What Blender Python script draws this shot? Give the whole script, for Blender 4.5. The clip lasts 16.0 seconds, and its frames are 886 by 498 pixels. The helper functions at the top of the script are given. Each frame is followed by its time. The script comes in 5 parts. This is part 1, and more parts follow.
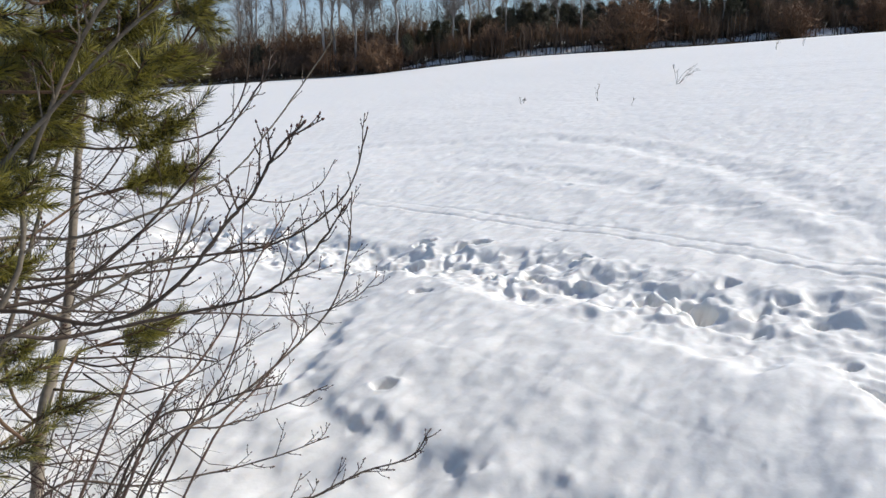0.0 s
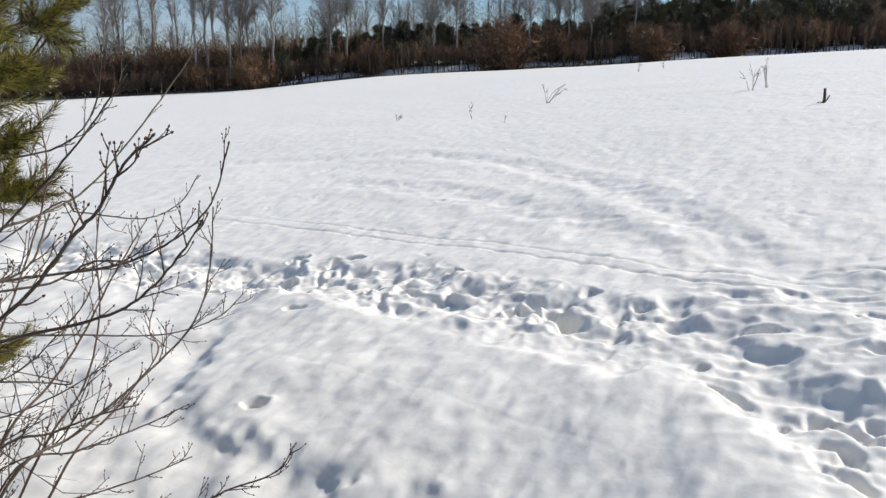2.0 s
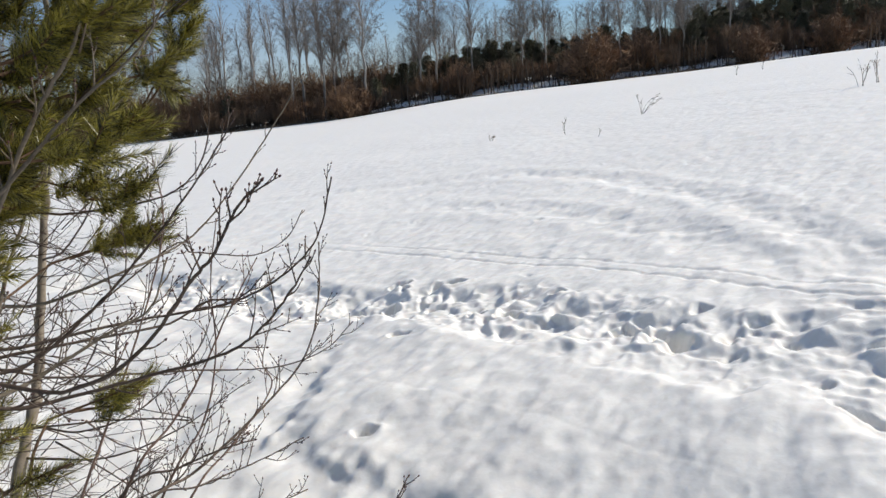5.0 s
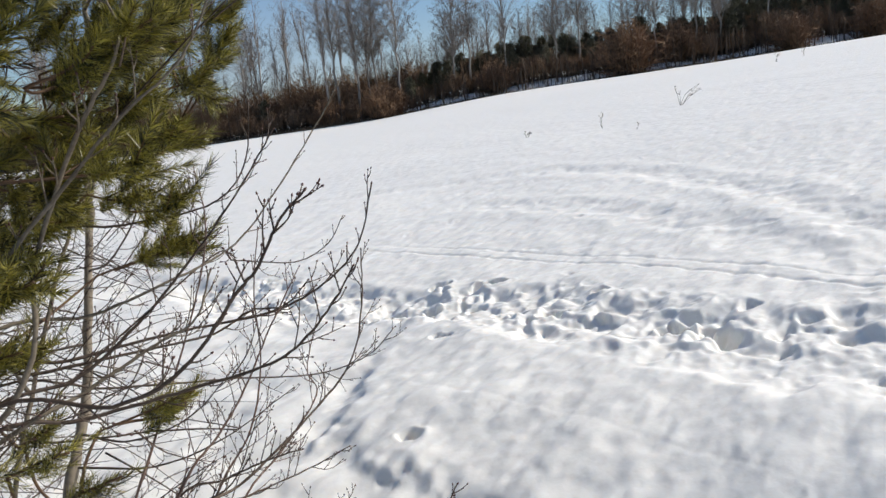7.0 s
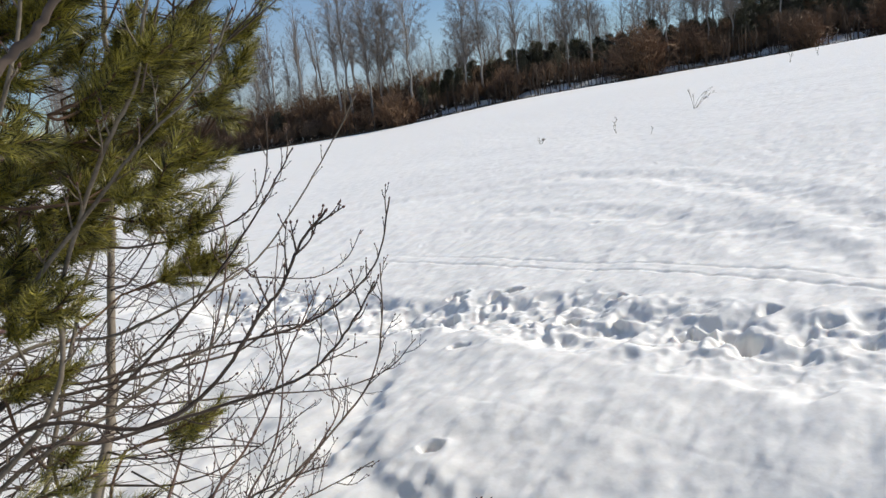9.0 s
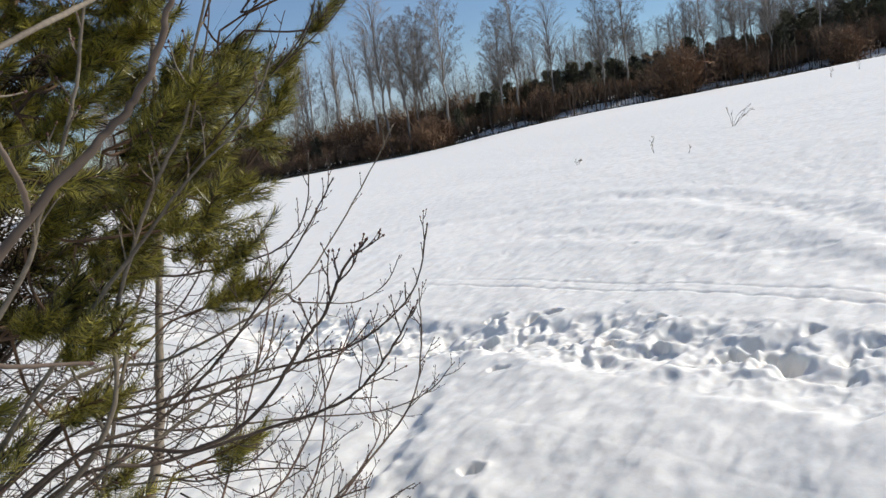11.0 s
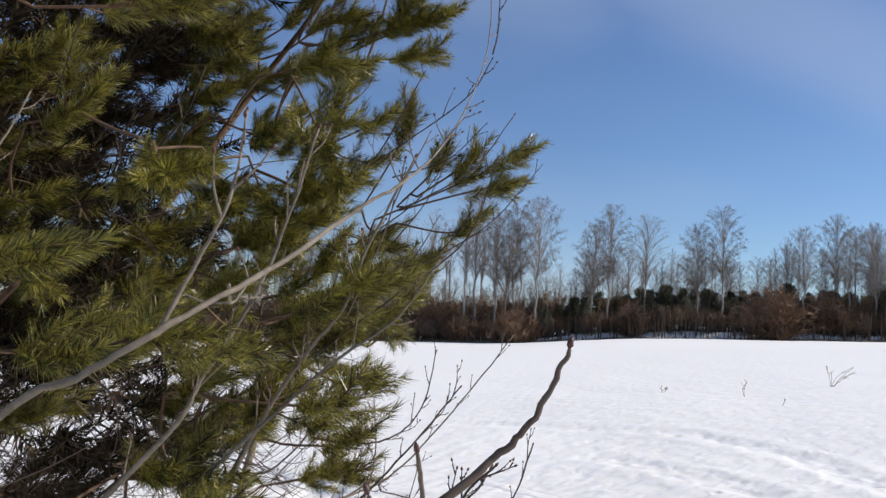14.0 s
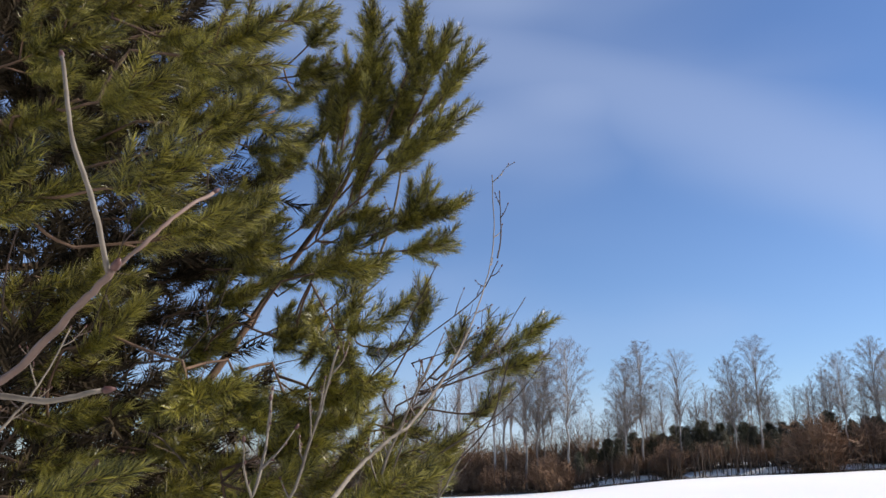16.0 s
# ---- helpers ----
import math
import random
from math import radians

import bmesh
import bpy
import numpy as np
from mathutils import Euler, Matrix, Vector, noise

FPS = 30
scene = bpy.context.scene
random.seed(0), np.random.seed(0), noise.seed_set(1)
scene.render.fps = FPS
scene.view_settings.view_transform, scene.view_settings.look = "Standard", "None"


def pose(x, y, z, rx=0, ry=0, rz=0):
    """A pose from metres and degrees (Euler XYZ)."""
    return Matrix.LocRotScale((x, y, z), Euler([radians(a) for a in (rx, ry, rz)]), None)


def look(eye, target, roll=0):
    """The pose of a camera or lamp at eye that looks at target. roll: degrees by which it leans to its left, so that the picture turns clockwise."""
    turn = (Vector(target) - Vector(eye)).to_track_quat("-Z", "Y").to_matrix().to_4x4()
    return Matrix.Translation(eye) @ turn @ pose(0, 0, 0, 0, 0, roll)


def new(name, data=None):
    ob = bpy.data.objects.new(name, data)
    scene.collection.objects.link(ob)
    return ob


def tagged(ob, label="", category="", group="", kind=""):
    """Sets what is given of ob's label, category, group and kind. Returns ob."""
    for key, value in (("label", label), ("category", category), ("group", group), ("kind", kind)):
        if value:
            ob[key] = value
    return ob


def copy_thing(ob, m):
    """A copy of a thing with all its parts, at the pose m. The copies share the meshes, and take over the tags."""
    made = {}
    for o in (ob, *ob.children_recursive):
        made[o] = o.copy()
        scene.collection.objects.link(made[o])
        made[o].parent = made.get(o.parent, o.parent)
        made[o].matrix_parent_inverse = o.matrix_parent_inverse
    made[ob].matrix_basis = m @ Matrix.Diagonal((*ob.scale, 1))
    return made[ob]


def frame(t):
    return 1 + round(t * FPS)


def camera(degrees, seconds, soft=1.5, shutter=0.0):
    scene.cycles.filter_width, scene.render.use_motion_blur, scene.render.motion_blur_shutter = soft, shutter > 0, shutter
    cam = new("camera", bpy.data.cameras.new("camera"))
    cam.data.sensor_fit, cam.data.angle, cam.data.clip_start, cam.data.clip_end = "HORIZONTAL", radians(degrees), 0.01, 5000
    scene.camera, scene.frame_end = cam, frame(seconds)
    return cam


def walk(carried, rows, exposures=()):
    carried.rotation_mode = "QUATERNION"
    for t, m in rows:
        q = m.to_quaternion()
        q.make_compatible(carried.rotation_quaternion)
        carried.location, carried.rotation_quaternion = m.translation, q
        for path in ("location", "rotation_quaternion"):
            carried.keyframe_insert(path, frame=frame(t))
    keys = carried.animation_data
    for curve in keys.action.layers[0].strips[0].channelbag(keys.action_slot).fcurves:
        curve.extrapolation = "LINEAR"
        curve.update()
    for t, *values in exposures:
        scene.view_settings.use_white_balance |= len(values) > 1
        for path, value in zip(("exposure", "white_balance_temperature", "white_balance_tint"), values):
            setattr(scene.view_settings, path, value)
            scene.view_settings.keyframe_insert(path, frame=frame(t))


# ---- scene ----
cam = camera(57.7, 16.0)
PATH = [
    (0, (0.176, -0.825, 1.497), (0.154, 0.538, 1.178), -1.1),
    (0.5, (0.186, -0.837, 1.487), (0.223, 0.526, 1.168), -0.7),
    (1, (0.196, -0.835, 1.487), (0.295, 0.525, 1.172), -0.2),
    (1.5, (0.207, -0.850, 1.489), (0.363, 0.508, 1.186), 0.1),
    (2, (0.225, -0.867, 1.494), (0.409, 0.490, 1.201), -0.2),
    (2.5, (0.244, -0.881, 1.494), (0.413, 0.480, 1.214), -0.9),
    (3, (0.239, -0.873, 1.499), (0.377, 0.493, 1.228), -1.6),
    (3.5, (0.233, -0.863, 1.506), (0.339, 0.507, 1.242), -2.3),
    (4, (0.222, -0.855, 1.509), (0.297, 0.519, 1.252), -2.9),
    (6.5, (0.202, -0.818, 1.524), (0.162, 0.558, 1.272), -5.6),
    (7, (0.195, -0.806, 1.527), (0.147, 0.570, 1.274), -5.9),
    (7.5, (0.188, -0.801, 1.532), (0.136, 0.575, 1.278), -6.3),
    (8, (0.187, -0.801, 1.538), (0.126, 0.575, 1.287), -6.7),
    (10.5, (0.188, -0.843, 1.562), (0.082, 0.538, 1.355), -8.3),
    (11, (0.193, -0.855, 1.565), (0.059, 0.526, 1.373), -8.3),
    (11.5, (0.199, -0.880, 1.570), (0.041, 0.501, 1.406), -7.2),
    (12, (0.187, -0.899, 1.578), (0.014, 0.484, 1.451), -4.7),
    (12.5, (0.153, -0.915, 1.588), (-0.034, 0.470, 1.503), -1.7),
    (13, (0.108, -0.895, 1.599), (-0.095, 0.490, 1.581), 1.2),
    (13.5, (0.081, -0.898, 1.624), (-0.150, 0.482, 1.684), 2.9),
    (14, (0.065, -0.922, 1.653), (-0.189, 0.449, 1.786), 3.4),
    (14.5, (0.055, -0.951, 1.687), (-0.223, 0.407, 1.883), 2.5),
    (15, (0.062, -0.963, 1.720), (-0.246, 0.377, 1.987), 0.8),
    (15.5, (0.088, -1.007, 1.760), (-0.234, 0.309, 2.111), -0.2),
    (16, (0.101, -1.029, 1.765), (-0.187, 0.287, 2.147), 0.0),
]
walk(cam, [(t, look(eye, target, roll)) for t, eye, target, roll in PATH],
     [(0, -0.04, 6350, 11), (1.5, -0.04, 6550, 10), (3.5, -0.04, 6650, 10), (10, -0.03, 6550, 10), (12.5, 0.0, 6550, 11), (14, 0.10, 6450, 14), (14.5, 0.14, 6350, 15), (15, 0.20, 6350, 15), (16, 0.36, 6450, 16)])

# ---- world, sun, exposure ----
SUN = Vector((0.86, 0.30, 0.66)).normalized()
world = bpy.data.worlds.new("sky")
scene.world = world
world.use_nodes = True
wn, wl = world.node_tree.nodes, world.node_tree.links
wn.clear()
sky = wn.new("ShaderNodeTexSky")
sky.sky_type, sky.sun_disc = "NISHITA", False
sky.sun_elevation = math.asin(SUN.z)
sky.sun_rotation = math.atan2(SUN.x, SUN.y)
sky.air_density, sky.dust_density, sky.ozone_density = 1.0, 0.0, 3.2
CIRRUS = (-0.334, 0.418, -0.845)
coord = wn.new("ShaderNodeTexCoord")
squash = wn.new("ShaderNodeMapping")
squash.inputs["Scale"].default_value = (1.0, 1.2, 3.4)
squash.inputs["Rotation"].default_value = (0.0, radians(-9), 0.0)
squash.inputs["Location"].default_value = (0.9, 0.55, 0.35)
veil = wn.new("ShaderNodeTexNoise")
veil.inputs["Scale"].default_value, veil.inputs["Detail"].default_value = 1.15, 3.0
veil.inputs["Roughness"].default_value = 0.42
ramp = wn.new("ShaderNodeMapRange")
ramp.interpolation_type = "SMOOTHSTEP"
ramp.inputs["From Min"].default_value, ramp.inputs["From Max"].default_value = 0.43, 0.80
ramp.inputs["To Max"].default_value = 0.78
mixer = wn.new("ShaderNodeMix")
mixer.data_type = "RGBA"
mixer.inputs["B"].default_value = (4.9, 5.9, 7.7, 1)
back = wn.new("ShaderNodeBackground")
back.inputs["Strength"].default_value = 0.087
wout = wn.new("ShaderNodeOutputWorld")
wl.new(coord.outputs["Generated"], squash.inputs["Vector"])
wl.new(squash.outputs["Vector"], veil.inputs["Vector"])
wl.new(veil.outputs["Fac"], ramp.inputs["Value"])
tilt = wn.new("ShaderNodeVectorMath")
tilt.operation = "DOT_PRODUCT"
tilt.inputs[1].default_value = CIRRUS
sway = wn.new("ShaderNodeMath")
sway.operation = "MULTIPLY_ADD"
sway.inputs[1].default_value = 0.16
offset = wn.new("ShaderNodeMath")
offset.operation, offset.inputs[1].default_value = "SUBTRACT", 0.08
apart = wn.new("ShaderNodeMath")
apart.operation = "ABSOLUTE"
band = wn.new("ShaderNodeMapRange")
band.interpolation_type = "SMOOTHERSTEP"
band.inputs["From Min"].default_value, band.inputs["From Max"].default_value = 0.10, 0.0
band.inputs["To Max"].default_value = 0.30
more = wn.new("ShaderNodeMath")
more.operation = "MAXIMUM"
wl.new(coord.outputs["Generated"], tilt.inputs[0])
wl.new(veil.outputs["Fac"], sway.inputs[0])
wl.new(tilt.outputs["Value"], sway.inputs[2])
wl.new(sway.outputs[0], offset.inputs[0])
wl.new(offset.outputs[0], apart.inputs[0])
wl.new(apart.outputs[0], band.inputs["Value"])
wl.new(band.outputs["Result"], more.inputs[0])
wl.new(ramp.outputs["Result"], more.inputs[1])
wl.new(more.outputs[0], mixer.inputs["Factor"])
tint = wn.new("ShaderNodeMix")
tint.data_type, tint.blend_type = "RGBA", "MULTIPLY"
tint.inputs["Factor"].default_value = 1.0
tint.inputs["B"].default_value = (0.87, 0.985, 1.13, 1)
wl.new(sky.outputs["Color"], tint.inputs["A"])
wl.new(tint.outputs["Result"], mixer.inputs["A"])
wl.new(mixer.outputs["Result"], back.inputs["Color"])
wl.new(back.outputs["Background"], wout.inputs["Surface"])

sun_data = bpy.data.lights.new("sun", "SUN")
sun_data.energy, sun_data.angle, sun_data.color = 4.65, radians(0.53), (1.0, 0.96, 0.875)
sun = new("sun", sun_data)
sun.matrix_world = look(SUN * 60, (0, 0, 0))


# ---- materials ----
def material(name, low, high, scale=8.0, rough=0.8, fine=60.0, bump=0.3, dist=0.01, spec=0.3, per_object=0.0, stretch=(1, 1, 1), metal=0.0, translucent=0.0, per_island=0.0):
    """Principled surface: two colours mixed by coarse and fine noise, with fine relief."""
    m = bpy.data.materials.new(name)
    m.use_nodes = True
    n, l = m.node_tree.nodes, m.node_tree.links
    bsdf = n["Principled BSDF"]
    tc = n.new("ShaderNodeTexCoord")
    mp = n.new("ShaderNodeMapping")
    mp.inputs["Scale"].default_value = stretch
    a, b = n.new("ShaderNodeTexNoise"), n.new("ShaderNodeTexNoise")
    a.inputs["Scale"].default_value, b.inputs["Scale"].default_value = scale, fine
    a.inputs["Detail"].default_value, b.inputs["Detail"].default_value = 4.0, 3.0
    l.new(tc.outputs["Object"], mp.inputs["Vector"])
    l.new(mp.outputs["Vector"], a.inputs["Vector"])
    l.new(mp.outputs["Vector"], b.inputs["Vector"])
    add = n.new("ShaderNodeMath")
    add.operation = "MULTIPLY_ADD"
    add.inputs[1].default_value = 0.45
    half = n.new("ShaderNodeMath")
    half.operation = "MULTIPLY"
    half.inputs[1].default_value = 0.6
    l.new(a.outputs["Fac"], half.inputs[0])
    l.new(b.outputs["Fac"], add.inputs[0])
    l.new(half.outputs[0], add.inputs[2])
    fac = add.outputs[0]
    for amount, node, socket in ((per_object, "ShaderNodeObjectInfo", "Random"), (per_island, "ShaderNodeNewGeometry", "Random Per Island")):
        if amount:
            info = n.new(node)
            sh = n.new("ShaderNodeMath")
            sh.operation = "MULTIPLY_ADD"
            sh.inputs[1].default_value = amount
            l.new(info.outputs[socket], sh.inputs[0])
            l.new(fac, sh.inputs[2])
            minus = n.new("ShaderNodeMath")
            minus.operation = "SUBTRACT"
            minus.inputs[1].default_value = amount / 2
            l.new(sh.outputs[0], minus.inputs[0])
            fac = minus.outputs[0]
    rng = n.new("ShaderNodeMapRange")
    rng.inputs["From Min"].default_value, rng.inputs["From Max"].default_value = 0.3, 0.75
    l.new(fac, rng.inputs["Value"])
    mix = n.new("ShaderNodeMix")
    mix.data_type = "RGBA"
    mix.inputs["A"].default_value, mix.inputs["B"].default_value = (*low, 1), (*high, 1)
    l.new(rng.outputs["Result"], mix.inputs["Factor"])
    l.new(mix.outputs["Result"], bsdf.inputs["Base Color"])
    bsdf.inputs["Roughness"].default_value = rough
    bsdf.inputs["Specular IOR Level"].default_value = spec
    bsdf.inputs["Metallic"].default_value = metal
    if bump:
        bp = n.new("ShaderNodeBump")
        bp.inputs["Strength"].default_value, bp.inputs["Distance"].default_value = bump, dist
        l.new(add.outputs[0], bp.inputs["Height"])
        l.new(bp.outputs["Normal"], bsdf.inputs["Normal"])
    if translucent:
        tr = n.new("ShaderNodeBsdfTranslucent")
        l.new(mix.outputs["Result"], tr.inputs["Color"])
        ms = n.new("ShaderNodeMixShader")
        ms.inputs["Fac"].default_value = translucent
        l.new(bsdf.outputs["BSDF"], ms.inputs[1])
        l.new(tr.outputs["BSDF"], ms.inputs[2])
        l.new(ms.outputs["Shader"], n["Material Output"].inputs["Surface"])
    return m


SNOW = material("snow", (0.85, 0.815, 0.755), (0.91, 0.88, 0.822), scale=7.0, fine=24.0, rough=0.65, bump=0.24, dist=0.02, spec=0.35)


def broad_relief(m, scale, stretch, turn, strength, dist):
    """Adds wind-worn relief at a broader scale under the fine one."""
    n, l = m.node_tree.nodes, m.node_tree.links
    tc, mp, tex, bp = n.new("ShaderNodeTexCoord"), n.new("ShaderNodeMapping"), n.new("ShaderNodeTexNoise"), n.new("ShaderNodeBump")
    mp.vector_type = "TEXTURE"
    mp.inputs["Scale"].default_value, mp.inputs["Rotation"].default_value = stretch, (0, 0, turn)
    tex.inputs["Scale"].default_value, tex.inputs["Detail"].default_value, tex.inputs["Roughness"].default_value = scale, 2.5, 0.45
    bp.inputs["Strength"].default_value, bp.inputs["Distance"].default_value = strength, dist
    l.new(tc.outputs["Object"], mp.inputs["Vector"])
    l.new(mp.outputs["Vector"], tex.inputs["Vector"])
    l.new(tex.outputs["Fac"], bp.inputs["Height"])
    fine = [k for k in n if k.bl_idname == "ShaderNodeBump" and k != bp][0]
    l.new(bp.outputs["Normal"], fine.inputs["Normal"])


snow_surface = SNOW.node_tree.nodes["Principled BSDF"]
snow_surface.inputs["Subsurface Weight"].default_value = 0.40
snow_surface.inputs["Subsurface Radius"].default_value = (1.0, 0.9, 0.8)
snow_surface.inputs["Subsurface Scale"].default_value = 0.045
broad_relief(SNOW, 7.0, (2.0, 1.0, 1.0), radians(42), 0.5, 0.05)
NEEDLE = material("pine_needles", (0.010, 0.011, 0.003), (0.385, 0.335, 0.058), scale=5.0, fine=40.0, rough=0.36, bump=0, spec=0.5, per_island=0.65, per_object=0.2, translucent=0.10)
# old brown needles, with the crown's inner shade put into the colour
SHADED_OLD_NEEDLE = material("shaded_old_needles", (0.016, 0.012, 0.007), (0.075, 0.054, 0.030), scale=5.0, fine=40.0, rough=0.9, bump=0, spec=0.1, per_island=0.5)
PINE_BARK = material("pine_bark", (0.055, 0.034, 0.023), (0.20, 0.118, 0.068), scale=9.0, fine=70.0, rough=0.85, bump=0.8, dist=0.006)
TWIG_BARK = material("twig_bark", (0.038, 0.025, 0.018), (0.140, 0.100, 0.072), scale=10.0, fine=90.0, rough=0.6, bump=0.4, dist=0.002, per_object=0.3)
RED_BARK = material("reddish_twig_bark", (0.085, 0.050, 0.036), (0.22, 0.142, 0.104), scale=10.0, fine=90.0, rough=0.55, bump=0.3, dist=0.002, per_object=0.3)
DEAD_TWIG = material("dead_twigs", (0.050, 0.034, 0.026), (0.15, 0.105, 0.078), scale=6.0, fine=50.0, rough=0.8, bump=0, per_island=0.5)
PALE_BARK = material("pale_bark", (0.085, 0.065, 0.046), (0.27, 0.222, 0.160), scale=14.0, fine=110.0, rough=0.65, bump=0.8, dist=0.004)
SAPLING_BARK = material("sapling_bark", (0.15, 0.118, 0.085), (0.40, 0.335, 0.25), scale=5.0, fine=60.0, rough=0.6, bump=0.5, dist=0.003)
BUD = material("bud_scales", (0.05, 0.022, 0.018), (0.13, 0.06, 0.045), scale=60.0, fine=300.0, rough=0.4, bump=0.2, dist=0.001)
BIRCH_BARK = material("birch_bark", (0.135, 0.115, 0.10), (0.50, 0.455, 0.40), scale=1.6, fine=9.0, rough=0.75, bump=0.3, dist=0.02, stretch=(1, 1, 0.6), per_object=0.25)
BIRCH_TWIG = material("birch_twigs", (0.145, 0.122, 0.104), (0.335, 0.292, 0.255), scale=0.8, fine=6.0, rough=0.8, bump=0, per_object=0.25)
DARK_NEEDLE = material("dark_conifer_needles", (0.058, 0.055, 0.034), (0.165, 0.146, 0.082), scale=0.7, fine=5.0, rough=0.6, bump=0, per_object=0.5, per_island=0.3)
BROWN_TWIG = material("brown_thicket_twigs", (0.140, 0.082, 0.046), (0.285, 0.180, 0.108), scale=0.5, fine=4.0, rough=0.8, bump=0, per_object=0.5)
RUST_TWIG = material("rust_thicket_twigs", (0.150, 0.080, 0.042), (0.285, 0.165, 0.090), scale=0.5, fine=4.0, rough=0.8, bump=0, per_object=0.4)
THICKET_BARK = material("dark_thicket_bark", (0.055, 0.039, 0.028), (0.140, 0.098, 0.068), scale=1.5, fine=9.0, rough=0.85, bump=0)
DRY_GRASS = material("dry_grass", (0.060, 0.042, 0.026), (0.19, 0.135, 0.082), scale=3.0, fine=12.0, rough=0.8, bump=0, per_island=0.4)
WEED = material("dry_weed_stalk", (0.17, 0.135, 0.11), (0.38, 0.31, 0.24), scale=14.0, fine=60.0, rough=0.8, bump=0)
STUMP_WOOD = material("weathered_stump_wood", (0.035, 0.030, 0.027), (0.11, 0.09, 0.075), scale=14.0, fine=60.0, rough=0.85, bump=0.6, dist=0.004)


# ---- builders ----
class Geo:
    """Vertices and faces of one mesh."""

    def __init__(self):
        self.v, self.f, self.count, self.second = [], [], 0, []

    def add(self, verts, faces):
        base = self.count
        self.v.extend(verts)
        self.f.extend(tuple(i + base for i in f) for f in faces)
        self.count += len(verts)

    def tube(self, pts, radii, sides=6):
        """A tapered, closed tube along pts."""
        pts = [Vector(p) for p in pts]
        n = len(pts)
        d0 = (pts[1] - pts[0]).normalized()
        u = d0.orthogonal().normalized()
        verts, faces = [], []
        for i, p in enumerate(pts):
            d = (pts[min(i + 1, n - 1)] - pts[max(i - 1, 0)]).normalized()
            u = (u - d * u.dot(d)).normalized()
            w = d.cross(u)
            for k in range(sides):
                a = 2 * math.pi * k / sides
                verts.append(tuple(p + (u * math.cos(a) + w * math.sin(a)) * radii[i]))
        for i in range(n - 1):
            for k in range(sides):
                a, b = i * sides + k, i * sides + (k + 1) % sides
                faces.append((a, b, b + sides, a + sides))
        faces.append(tuple(range(sides))[::-1])
        faces.append(tuple((n - 1) * sides + k for k in range(sides)))
        self.add(verts, faces)

    def blade(self, p, e, w):
        """A thin pointed sliver from p to e."""
        p, e = Vector(p), Vector(e)
        side = (e - p).orthogonal().normalized() * w
        self.add([tuple(p - side), tuple(p + side), tuple(e)], [(0, 1, 2)])

    def spindle(self, p, d, length, radius):
        """A small pointed bud from p along d, in the mesh's second material."""
        self.second.append((len(self.f), len(self.f) + 15))
        d = Vector(d).normalized()
        p = Vector(p)
        u = d.orthogonal().normalized()
        w = d.cross(u)
        verts = [tuple(p)]
        for s, r in ((0.3, 1.0), (0.65, 0.8)):
            for k in range(5):
                a = 2 * math.pi * k / 5
                verts.append(tuple(p + d * length * s + (u * math.cos(a) + w * math.sin(a)) * radius * r))
        verts.append(tuple(p + d * length))
        faces = []
        for k in range(5):
            j = (k + 1) % 5
            faces += [(0, 1 + j, 1 + k), (1 + k, 1 + j, 6 + j, 6 + k), (6 + k, 6 + j, 11)]
        self.add(verts, faces)

    def mesh(self, name, mat, smooth=True, other=None):
        me = bpy.data.meshes.new(name)
        me.from_pydata(self.v, [], self.f)
        me.materials.append(mat)
        if self.second and other:
            me.materials.append(other)
            idx = np.zeros(len(self.f), dtype=np.int32)
            for a, b in self.second:
                idx[a:b] = 1
            me.polygons.foreach_set("material_index", idx)
        if smooth:
            me.polygons.foreach_set("use_smooth", [True] * len(me.polygons))
        me.update()
        return me


def part(name, geo, mat, parent, label="", smooth=True, kind="", other=None):
    ob = new(name, geo.mesh(name, mat, smooth, other))
    ob.parent = parent
    return tagged(ob, label=label, kind=kind)


def thing(name, label, category, group="", kind="", at=(0, 0, 0)):
    ob = new(name)
    ob.location = at
    ob.empty_display_size = 0.1
    return tagged(ob, label=label, category=category, group=group, kind=kind)


def curve_points(ctrl, per=8):
    """A smooth line through the control points."""
    c = [Vector(p) for p in ctrl]
    c = [c[0] * 2 - c[1], *c, c[-1] * 2 - c[-2]]
    out = []
    for i in range(1, len(c) - 2):
        for k in range(per):
            t = k / per
            p0, p1, p2, p3 = c[i - 1:i + 3]
            out.append(0.5 * (2 * p1 + (p2 - p0) * t + (2 * p0 - 5 * p1 + 4 * p2 - p3) * t * t + (3 * p1 - p0 - 3 * p2 + p3) * t ** 3))
    out.append(c[-2])
    return out


def rand_dir(rnd):
    while True:
        v = Vector((rnd.uniform(-1, 1), rnd.uniform(-1, 1), rnd.uniform(-1, 1)))
        if 0.1 < v.length < 1:
            return v.normalized()


# ---- ground ----
TABLE = np.random.RandomState(7).rand(512, 512)


def vnoise(x, y):
    """Smooth value noise, -1 to 1."""
    xi, yi = np.floor(x).astype(int), np.floor(y).astype(int)
    fx, fy = x - xi, y - yi
    fx, fy = fx * fx * (3 - 2 * fx), fy * fy * (3 - 2 * fy)
    g = lambda a, b: TABLE[a % 512, b % 512]
    top = g(xi, yi) * (1 - fx) + g(xi + 1, yi) * fx
    low = g(xi, yi + 1) * (1 - fx) + g(xi + 1, yi + 1) * fx
    return 2 * (top * (1 - fy) + low * fy) - 1


def smooth(a, b, v):
    t = np.clip((v - a) / (b - a), 0, 1)
    return t * t * (3 - 2 * t)


